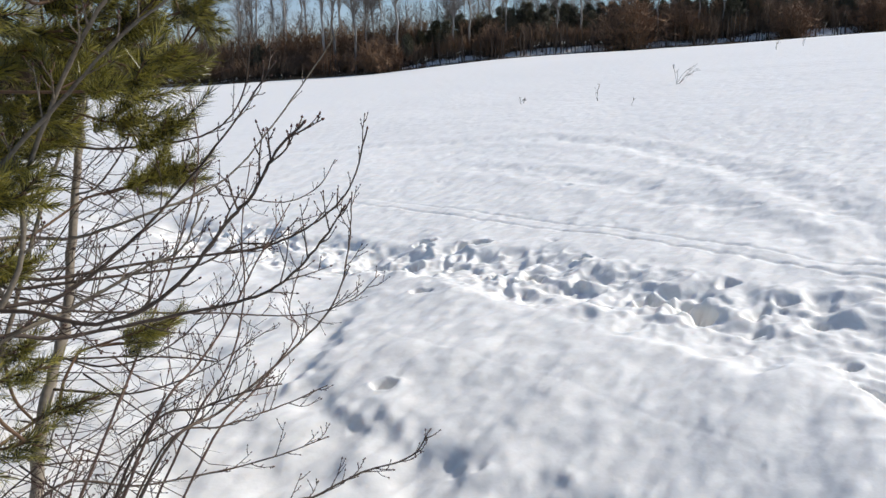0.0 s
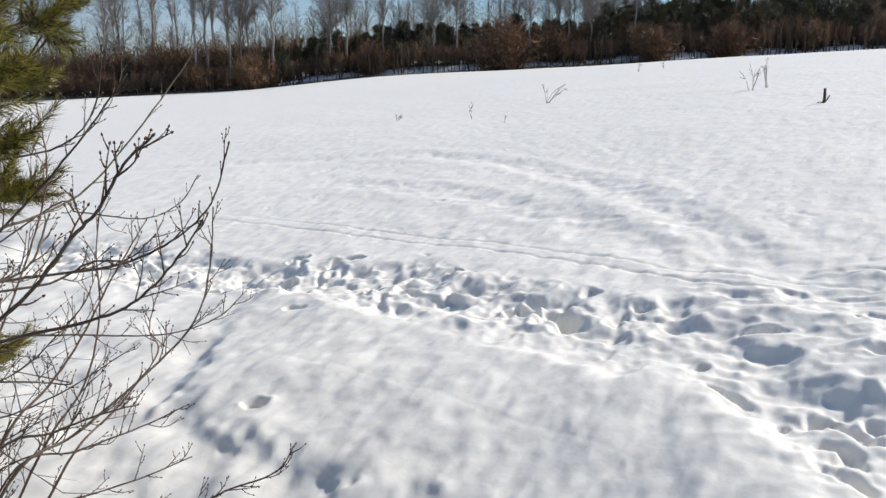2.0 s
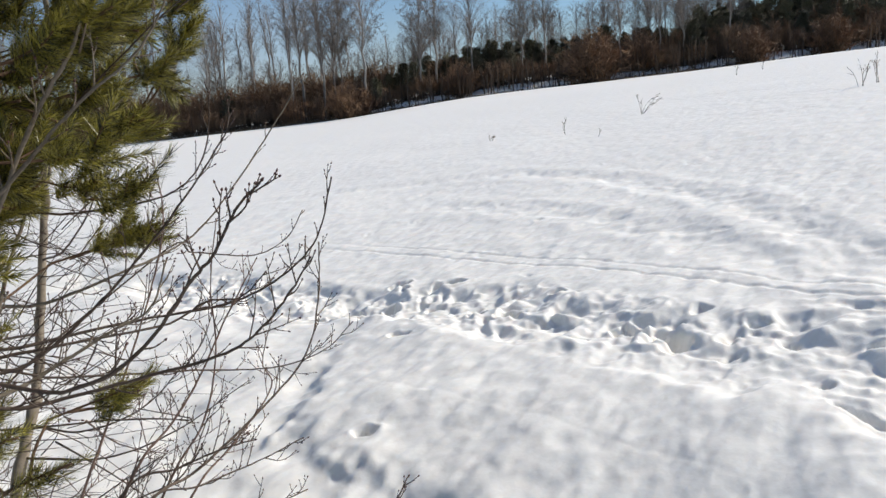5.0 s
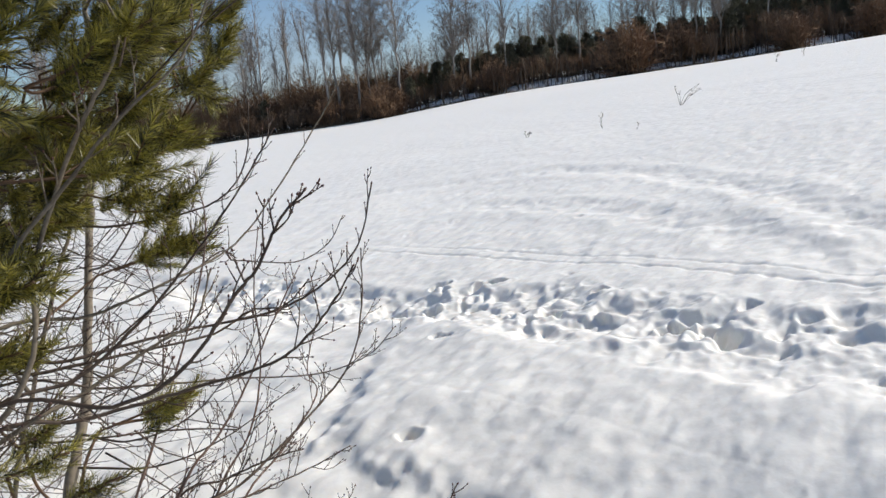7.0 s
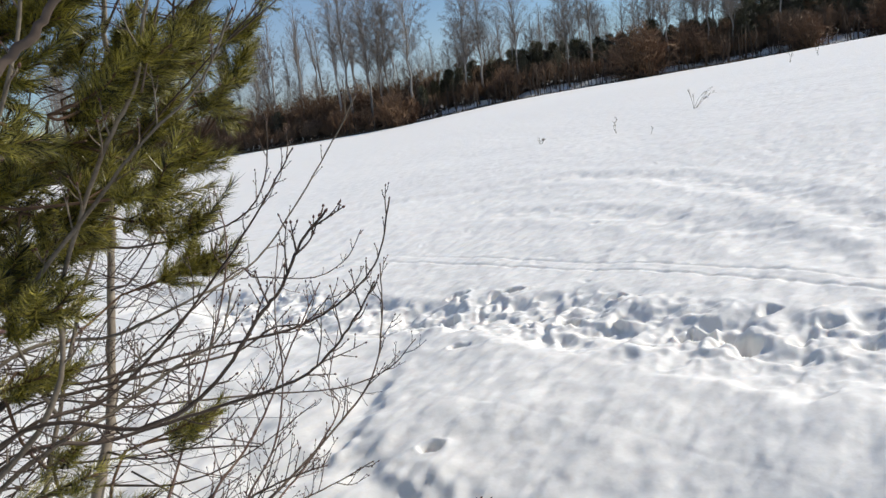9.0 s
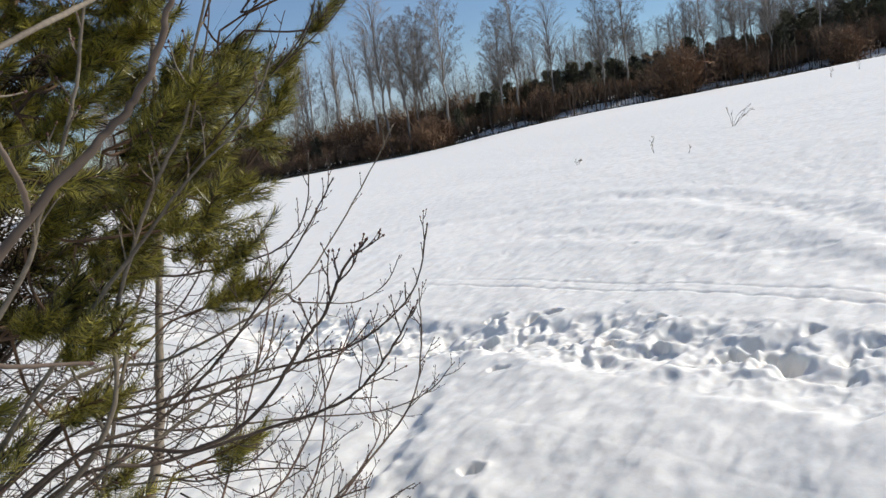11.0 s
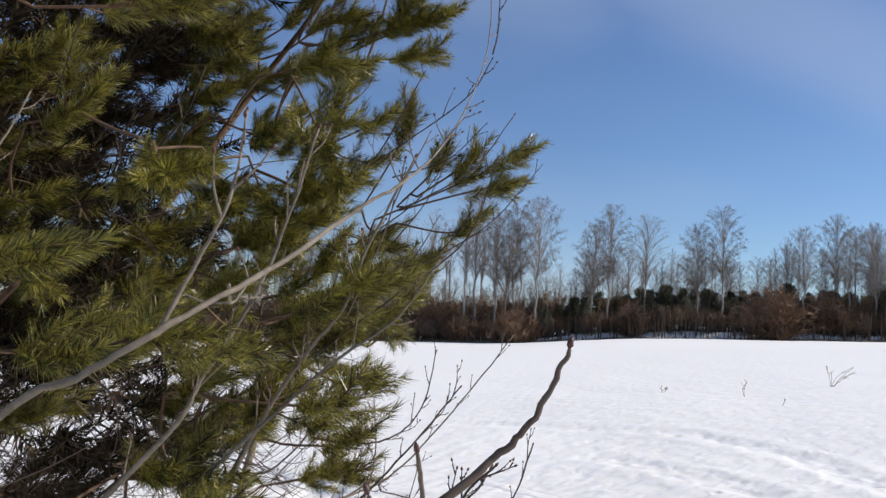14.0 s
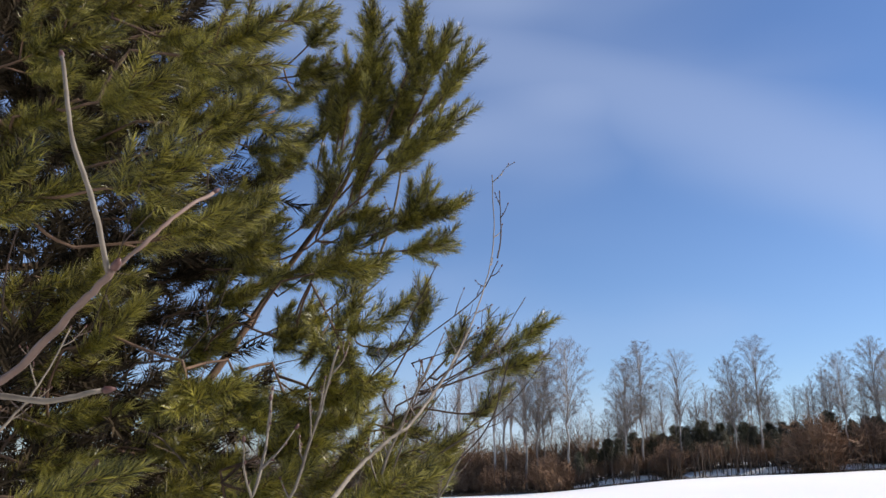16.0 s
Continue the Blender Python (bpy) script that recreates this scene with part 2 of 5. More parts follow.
def line_distance(x, y, pts):
    """Distance to a polyline, and how far along it."""
    best, along, run = np.full(np.shape(x), 1e9), np.zeros(np.shape(x)), 0.0
    for (ax, ay), (bx, by) in zip(pts[:-1], pts[1:]):
        dx, dy = bx - ax, by - ay
        ll = math.hypot(dx, dy)
        t = np.clip(((x - ax) * dx + (y - ay) * dy) / ll ** 2, 0, 1)
        d = np.hypot(x - ax - t * dx, y - ay - t * dy)
        along = np.where(d < best, run + t * ll, along)
        best = np.minimum(best, d)
        run += ll
    return best, along


def lie(x, y):
    """The field's broad shape: it climbs to the right and flattens with distance."""
    r = np.hypot(x - 0.2, y + 0.85)
    z = 0.434 * np.log(np.hypot(r, 2.0) / 3.9) + 0.12 / (1 + r / 52) * np.clip(x, -160, 160)
    z = z + (0.40 + 0.22 * vnoise(x * 0.23 + 4, 0 * x) + 0.35 * smooth(6, 30, x)) * smooth(-9, 0, x) * smooth(74.2, 76.6, y + 0.7 * vnoise(x * 0.5, 0 * x + 9))
    z = z - 0.5 * smooth(5, -9, x) * smooth(35, 70, y)
    return z + 0.03 * np.clip(y - 75.2, 0, 6) + 0.10 * smooth(-5, 3, x) * np.clip(y - 80.5, 0, 14) + 0.01 * np.clip(y - 95, 0, 200)


TRAIL = [(-3.2, 6.9), (-1.5, 5.65), (-0.6, 4.95), (0.0, 4.6), (0.4, 4.25), (0.95, 3.65), (1.4, 3.1), (1.83, 2.6), (2.0, 2.2), (2.1, 1.6), (2.2, 0.6)]
SKI = [(-4.2, 9.6), (-1.96, 7.61), (-0.91, 6.74), (-0.03, 5.96), (0.69, 5.26), (1.27, 4.6), (1.73, 3.98), (2.19, 3.37), (2.5, 3.04), (3.2, 2.35), (4.2, 1.5)]
SKI_OLD = [(-0.2, 3.3), (0.25, 2.90), (0.63, 2.56), (0.95, 2.21), (1.3, 1.85)]
ARC = [(-4.0, 11.2), (-1.08, 10.3), (1.1, 9.4), (2.2, 7.6), (2.65, 5.9), (2.75, 4.6), (2.7, 3.5), (2.9, 2.0)]
ARC_2 = [(0.2, 7.9), (1.42, 6.45), (2.05, 5.15), (2.2, 4.3), (2.4, 3.6)]


def prints():
    """Footprints: place, half length, half width, turn and depth."""
    rnd = random.Random(41)
    out = []
    for (ax, ay), (bx, by) in zip(TRAIL[:-1], TRAIL[1:]):
        ll = math.hypot(bx - ax, by - ay)
        turn = math.atan2(by - ay, bx - ax)
        for _ in range(int(ll * (7 if ay > 2.9 else 2))):
            t, off = rnd.random(), rnd.gauss(0, 0.17)
            out.append((ax + t * (bx - ax) - off * math.sin(turn), ay + t * (by - ay) + off * math.cos(turn),
                        rnd.uniform(0.04, 0.11), rnd.uniform(0.025, 0.055), turn + rnd.gauss(0, 0.6), 0.010 + 0.045 * rnd.random() ** 2))
    for _ in range(22):
        out.append((rnd.uniform(1.7, 3.4), rnd.uniform(1.4, 3.1), rnd.uniform(0.07, 0.16), rnd.uniform(0.025, 0.05), rnd.gauss(-0.6, 0.3), rnd.uniform(0.006, 0.022)))
    for _ in range(60):
        out.append((rnd.uniform(-1.0, 4.5), rnd.uniform(3.2, 9.0), rnd.uniform(0.05, 0.12), rnd.uniform(0.03, 0.06), rnd.uniform(-1.5, 1.5), rnd.uniform(0.004, 0.012)))
    # deep holes in the trampled snow
    out += [(1.24, 3.33, 0.085, 0.065, -0.9, 0.12), (1.42, 3.13, 0.10, 0.075, -0.9, 0.13), (1.85, 3.10, 0.08, 0.04, -0.5, 0.045), (1.64, 3.0, 0.06, 0.04, -0.5, 0.045), (1.89, 2.83, 0.06, 0.03, -0.5, 0.04),
            (0.95, 3.34, 0.07, 0.035, -0.5, 0.04), (0.99, 4.15, 0.05, 0.045, 0.0, 0.07), (-0.45, 4.78, 0.14, 0.08, 0.1, 0.11), (-0.12, 4.58, 0.06, 0.10, 0.0, 0.10), (-0.06, 5.11, 0.07, 0.06, 0.0, 0.08)]
    out += [(0.30, 4.85, 0.13, 0.065, -0.2, 0.10), (0.20, 4.43, 0.06, 0.05, 0.0, 0.06), (0.40, 4.14, 0.09, 0.05, -0.4, 0.07), (0.66, 3.98, 0.08, 0.06, -0.4, 0.07), (-0.04, 3.92, 0.06, 0.035, -0.3, 0.04), (0.88, 3.72, 0.08, 0.05, -0.4, 0.06)]
    # prints beside the path
    out += [(2.22, 2.57, 0.10, 0.045, -0.4, 0.055), (1.84, 2.37, 0.05, 0.035, 0.2, 0.05), (1.82, 2.12, 0.15, 0.032, -1.14, 0.05), (1.92, 1.85, 0.04, 0.03, 0.0, 0.05), (2.07, 1.84, 0.055, 0.04, -0.5, 0.07), (2.14, 1.70, 0.12, 0.04, -1.2, 0.06),
            (2.01, 1.66, 0.06, 0.035, -0.5, 0.06), (1.915, 1.46, 0.12, 0.035, -1.25, 0.06), (2.75, 2.5, 0.12, 0.05, -0.5, 0.04), (2.55, 2.15, 0.11, 0.04, -0.6, 0.04)]
    out += [(-0.17, 2.73, 0.06, 0.038, -0.3, 0.075), (0.18, 2.09, 0.05, 0.028, 0.7, 0.018), (0.26, 2.05, 0.05, 0.024, 0.7, 0.018), (-0.29, 2.47, 0.045, 0.03, 0.6, 0.018), (0.01, 2.30, 0.06, 0.026, 0.9, 0.016)]
    return out


def ridge(x, y):
    """Creased noise with sharp crests, -1 to 1."""
    return 1 - 2 * np.abs(vnoise(x, y)) ** 0.8


def heights(x, y):
    z = lie(x, y)
    near = np.exp(-np.hypot(x, y - 2) / 14)
    wob = 0.05 * vnoise(x * 3.1 + 7, y * 3.1) + 0.03 * vnoise(x * 8, y * 8 + 3) + 0.03 * vnoise(x * 15 + 2, y * 14)
    # smooth bank with a broken left edge
    s1 = 0.965 * (x + 0.70) - 0.263 * (y - 2.9) + wob * 1.4
    s2 = 0.667 * (x + 0.70) + 0.745 * (y - 2.9) + wob * 1.4
    s = np.minimum(s1, s2)
    z = z - 0.048 * (0.85 + 0.4 * vnoise(x * 5 + 3, y * 5)) * (1 - smooth(-0.06, 0.15, s)) * smooth(6.5, 4.0, np.hypot(x, y)) + 0.03 * smooth(0.0, 0.7, s) * smooth(2.4, 1.0, np.hypot(x - 0.4, y - 2.9))
    z = z - 0.10 * smooth(3.0, 1.5, y) * smooth(1.9, 0.7, np.abs(x - 0.1))
    # drift, ripples and crust
    z = z + 0.05 * near * vnoise(x * 0.7 + 3, y * 0.55) + 0.09 * vnoise(x * 0.11, y * 0.09 + 5) * smooth(5, 25, y)
    u, v = 0.84 * x + 0.54 * y, 0.84 * y - 0.54 * x
    close = np.exp(-np.hypot(x, y - 2) / 7) * smooth(0.1, 1.2, y)
    z = z + close * (0.011 * vnoise(u * 1.8 + 1, v * 4.6) + 0.009 * vnoise(u * 3.9 + 9, v * 7.1) + 0.0085 * vnoise(u * 7.1 + 2, v * 12.3) + 0.0058 * vnoise(u * 13 + 4, v * 25))
    z = z + 0.008 * vnoise(x * 1.3 + 2, y * 0.9 + 0.4 * x) * smooth(3, 6, y) * np.exp(-y / 30)
    # trampled trail
    d, a = line_distance(x, y, TRAIL)
    d = d + 0.12 * vnoise(a * 1.7, d * 2 + 4)
    z = z - 0.050 * smooth(0.44, 0.16, d + 0.10 * vnoise(x * 6 + 3, y * 6))
    lump = smooth(0.52, 0.18, d) * (0.3 + 0.7 * smooth(2.4, 3.2, y)) * smooth(0.7, 1.4, y)
    wx = x + 0.09 * vnoise(x * 5 + 11, y * 5) + 0.035 * vnoise(x * 14, y * 14 + 5)
    wy = y + 0.09 * vnoise(x * 5, y * 5 + 17) + 0.035 * vnoise(x * 14 + 8, y * 14)
    z = z + lump * (0.026 * vnoise(wx * 4.4 + 1.8 * wy, wy * 5.2 - 1.5 * wx) + 0.020 * ridge(wx * 5.6 - 2 * wy + 7, wy * 6.4 + 2 * wx) + 0.014 * vnoise(wx * 11 - 5 * wy, wy * 12 + 5 * wx + 8) + 0.009 * ridge(wx * 14 + 6 * wy, wy * 15 - 6 * wx) + 0.007 * vnoise(x * 29 + 9 * y, y * 31 - 9 * x) - 0.012)
    # folds trodden across the slope beside the path
    along, across = 0.87 * x - 0.49 * y, 0.49 * x + 0.87 * y
    right = smooth(0.7, 1.4, y) * smooth(1.45, 1.95, x) * smooth(3.5, 2.7, y) * smooth(5, 3.5, x)
    z = z + right * (0.021 * vnoise(along * 2.6 + 3, across * 7.5 + 0.8 * vnoise(x * 4, y * 4)) + 0.009 * ridge(along * 4 + 1, across * 12) + 0.008 * vnoise(along * 10, across * 19 + 5) + 0.004 * vnoise(x * 33, y * 35) - 0.012 * smooth(0.1, 0.7, vnoise(along * 4.2 + 9, across * 8.5)))
    # old wheel arcs
    for path, depth in ((ARC, 0.014), (ARC_2, 0.011)):
        d, a = line_distance(x, y, path)
        z = z - depth * np.exp(-(d / 0.16) ** 2) + depth * 0.7 * np.exp(-((d - 0.3) / 0.12) ** 2)
        z = z + 0.012 * vnoise(x * 9, y * 9 + 30) * np.exp(-(d / 0.25) ** 2)
    return z


def grooves(x, y):
    """Narrow ski grooves."""
    d, a = line_distance(x, y, SKI)
    z = -0.009 * np.exp(-(d / 0.019) ** 2)
    d2 = line_distance(x - 0.10, y - 0.13, SKI)[0]
    d3 = line_distance(x, y, SKI_OLD)[0]
    return z - 0.007 * np.exp(-(d2 / 0.018) ** 2) * smooth(3.2, 5.0, a) - 0.0018 * np.exp(-(d3 / 0.013) ** 2)


def soften(z, times):
    for _ in range(times):
        z[1:-1] = z[1:-1] * 0.5 + (z[:-2] + z[2:]) * 0.25
        z[:, 1:-1] = z[:, 1:-1] * 0.5 + (z[:, :-2] + z[:, 2:]) * 0.25


def spaced(lo, hi, step, start, end, before, after):
    mid = list(np.arange(lo, hi, step))
    for sign, edge, limit, grow in ((-1, lo, start, before), (1, mid[-1], end, after)):
        s, p, extra = step, edge, []
        while abs(p - edge) < abs(limit - edge):
            s *= grow
            p += sign * s
            extra.append(p)
        mid = extra[::-1] + mid if sign < 0 else mid + extra
    return np.array(mid)


def stamp(z, gx, gy, x, y, hl, hw, turn, depth):
    """Presses one footprint into the height grid, with a low rim."""
    reach = hl * 2.2
    i0, i1 = np.searchsorted(gx, (x - reach, x + reach))
    j0, j1 = np.searchsorted(gy, (y - reach, y + reach))
    if i1 <= i0 or j1 <= j0:
        return
    px, py = np.meshgrid(gx[i0:i1] - x, gy[j0:j1] - y)
    a = (px * math.cos(turn) + py * math.sin(turn)) / hl
    b = (py * math.cos(turn) - px * math.sin(turn)) / hw
    r = np.hypot(a, b) + 0.42 * vnoise(px * 19 + x * 9, py * 19 + y * 9) + 0.24 * vnoise(px * 45 + x * 9, py * 45)
    floor = 0.8 + 0.35 * vnoise(px * 30 + x * 5, py * 30 + y * 7)
    z[j0:j1, i0:i1] += depth * (-floor * (1 - smooth(0.6 if depth > 0.065 else 0.4 if depth > 0.028 else 0.15, 1.06, r)) + 0.15 * np.exp(-((r - 1.25) / 0.25) ** 2))


def build_ground():
    gx = spaced(-1.9, 3.3, 0.011, -2600, 2600, 1.062, 1.055)
    gy = spaced(1.3, 6.2, 0.011, -2200, 2600, 1.16, 1.036)
    gy = np.sort(np.concatenate([gy, np.arange(72.6, 78, 0.37)]))
    xx, yy = np.meshgrid(gx, gy)
    zz = heights(xx, yy)
    for p in prints():
        stamp(zz, gx, gy, *p)
    i0, i1 = np.searchsorted(gx, (-1.9, 3.2))
    j0, j1 = np.searchsorted(gy, (1.3, 6.1))
    soften(zz[j0:j1, i0:i1], 1)
    zz += grooves(xx, yy)
    ny, nx = xx.shape
    co = np.stack([xx, yy, zz], -1).reshape(-1, 3).astype(np.float32)
    idx = np.arange(ny * nx).reshape(ny, nx)
    quads = np.stack([idx[:-1, :-1], idx[:-1, 1:], idx[1:, 1:], idx[1:, :-1]], -1).reshape(-1)
    me = bpy.data.meshes.new("ground")
    me.vertices.add(len(co))
    me.vertices.foreach_set("co", co.ravel())
    me.loops.add(len(quads))
    me.loops.foreach_set("vertex_index", quads)
    me.polygons.add(len(quads) // 4)
    me.polygons.foreach_set("loop_start", np.arange(0, len(quads), 4))
    me.polygons.foreach_set("use_smooth", np.ones(len(quads) // 4, dtype=bool))
    me.update(calc_edges=True)
    me.materials.append(SNOW)
    return tagged(new("ground", me), "snow-covered field with a trampled footpath and ski grooves", "snow field", kind="structure")


ground = build_ground()


def ground_z(x, y):
    return float(heights(np.array([float(x)]), np.array([float(y)]))[0])


# ---- far tree line ----
def birch_meshes(seed, height, spread, start, twigs):
    """A tall bare birch: bent pale trunk, rising limbs and a haze of twigs."""
    rnd = random.Random(seed)
    trunk, crown = Geo(), Geo()
    lean = Vector((rnd.uniform(-0.05, 0.05), rnd.uniform(-0.04, 0.04), 0))
    pts = [Vector((0, 0, -0.6)) if i == 0 else lean * height * (i / 9) ** 1.5 + Vector((rnd.gauss(0, 0.07), rnd.gauss(0, 0.07), height * 0.89 * i / 9)) for i in range(10)]
    r0 = 0.0090 * height
    trunk.tube(pts, [r0 * (1 - 0.9 * (i / 9)) + 0.012 for i in range(10)], 6)

    def at(h):
        f = h * 9
        i = min(int(f), 8)
        return pts[i].lerp(pts[i + 1], f - i)

    mid_h, tall = (start + 1.0) / 2 * height, (1.0 - start) / 2 * height
    full = twigs > 12
    limbs = 84 if full else 46
    for k in range(limbs):
        rise = -0.92 + 1.90 * (k + rnd.random()) / limbs
        ang = k * 2.4 + rnd.gauss(0, 0.4)
        out = Vector((math.cos(ang), math.sin(ang), 0))
        wide = spread * math.sqrt(max(0.04, 1 - abs(rise) ** 2.0)) * rnd.uniform(0.3, 1.0) ** 0.5 * 1.2
        z = mid_h + tall * rise
        h = min(0.95, max(start * 0.8, (z - wide * rnd.uniform(0.5, 1.0)) / height - 0.01))
        p = at(min(h, 0.93))
        top = at(min(0.97, z / height))
        tip = Vector((top.x, top.y, z)) + out * wide
        ln = (tip - p).length
        mid = p.lerp(tip, 0.5) - out * ln * 0.05 + Vector((0, 0, 0.16 * ln))
        limb = curve_points([p, mid, tip], 3)
        crown.tube(limb, [0.027 * (1 - 0.8 * i / (len(limb) - 1)) * (0.6 + 0.5 * (1 - h)) for i in range(len(limb))], 3)
        for _ in range(twigs):
            f = rnd.uniform(0.1, 1.0) ** 0.45 * (len(limb) - 1)
            i = min(int(f), len(limb) - 2)
            q = limb[i].lerp(limb[i + 1], f - i)
            d = ((tip - p).normalized() * 0.45 + rand_dir(rnd)).normalized()
            e = q + d * rnd.uniform(0.15, 0.42)
            crown.blade(q, e, 0.008 if full else 0.012)
            for _ in range(4 if full else 2):
                g = q.lerp(e, rnd.uniform(0.2, 1))
                crown.blade(g, g + (d + rand_dir(rnd) * 0.8).normalized() * rnd.uniform(0.12, 0.3), 0.0065 if full else 0.010)
    return trunk, crown


def make_birch(seed, height, spread, start, twigs):
    b = thing("birch_tree", "tall bare birch with a pale trunk at the field edge", "tree", "tree line")
    trunk, crown = birch_meshes(seed, height, spread, start, twigs)
    part("trunk", trunk, BIRCH_BARK, b, "pale birch trunk")
    part("crown", crown, BIRCH_TWIG, b, "bare grey-brown twigs", smooth=False)
    return b


def make_conifer(seed, height):
    """A young dark pine: trunk and whorls of needle tufts."""
    rnd = random.Random(seed)
    c = thing("young_pine", "dark green young pine in the forest edge", "tree", "dark pines")
    trunk, crown = Geo(), Geo()
    trunk.tube([(0, 0, -0.4), (0.03, 0, height * 0.5), (0, 0.02, height * 0.95)], [0.07, 0.05, 0.012], 6)
    for k in range(150):
        h = 0.26 + 0.74 * (k / 150) ** 0.85
        ang = k * 2.4 + rnd.gauss(0, 0.3)
        reach = height * 0.30 * (1.05 - h) ** 0.58 * rnd.uniform(0.35, 1.35) * (1 + 0.25 * math.sin(ang * 2 + h * 9 + seed))
        base = Vector((0, 0, h * height * 0.93 + rnd.gauss(0, 0.12)))
        out = Vector((math.cos(ang), math.sin(ang), 0.28))
        end = base + out * reach
        crown.blade(base, end, 0.014)
        for _ in range(22):
            q = base.lerp(end, rnd.uniform(0.35, 1.08)) + rand_dir(rnd) * 0.13
            d = (out.normalized() * 0.5 + rand_dir(rnd) * 0.8 + Vector((0, 0, 0.3))).normalized() * rnd.uniform(0.16, 0.34)
            w = d.orthogonal().normalized() * rnd.uniform(0.022, 0.045)
            crown.add([tuple(q - w), tuple(q + w), tuple(q + d * 1.0)], [(0, 1, 2)])
    part("trunk", trunk, PINE_BARK, c)
    part("crown", crown, DARK_NEEDLE, c, "dense dark needles", smooth=False)
    return c


def make_bush(seed, height, mat, label, stems=60, lean=0.24, foot=0.5, bare=0.36, twigs=20):
    """A bare thicket bush: a fan of thin stems with side twigs."""
    rnd = random.Random(seed)
    b = thing("bare_bush", label, "bush", "thicket bushes")
    stem, twig = Geo(), Geo()
    for _ in range(stems):
        ang, tilt = rnd.uniform(0, 2 * math.pi), abs(rnd.gauss(0, lean))
        ln = height * rnd.uniform(0.6, 1.05) * (1 - 0.22 * tilt)
        root = Vector((rnd.gauss(0, foot), rnd.gauss(0, foot), -0.15))
        out = Vector((math.cos(ang) * math.sin(tilt), math.sin(ang) * math.sin(tilt), math.cos(tilt)))
        tip = root + out * ln
        mid = root.lerp(tip, 0.5) + Vector((0, 0, 0.06 * ln)) + rand_dir(rnd) * 0.06
        pts = [root, mid, tip]
        stem.tube(pts, [0.022, 0.014, 0.006], 3)
        for _ in range(twigs):
            t = rnd.uniform(bare, 1)
            q = root.lerp(mid, t * 2) if t < 0.5 else mid.lerp(tip, t * 2 - 1)
            d = (out * 0.7 + rand_dir(rnd) * 0.9).normalized()
            twig.blade(q, q + d * rnd.uniform(0.3, 0.75), 0.020)
    part("stem_growth", stem, THICKET_BARK, b, kind="stuff")
    part("twig_growth", twig, mat, b, smooth=False, kind="stuff")
    return b


def place(x, y, scale=1.0, turn=0.0):
    return Matrix.Translation((x, y, ground_z(x, y))) @ Matrix.Rotation(turn, 4, "Z") @ Matrix.Scale(scale, 4)


def plant(kinds, spots):
    """Places each kind once, then copies of it."""
    used = set()
    for i, x, y, scale, turn in spots:
        m = place(x, y, scale, turn)
        if i in used:
            copy_thing(kinds[i], m)
        else:
            kinds[i].matrix_basis = m
            used.add(i)


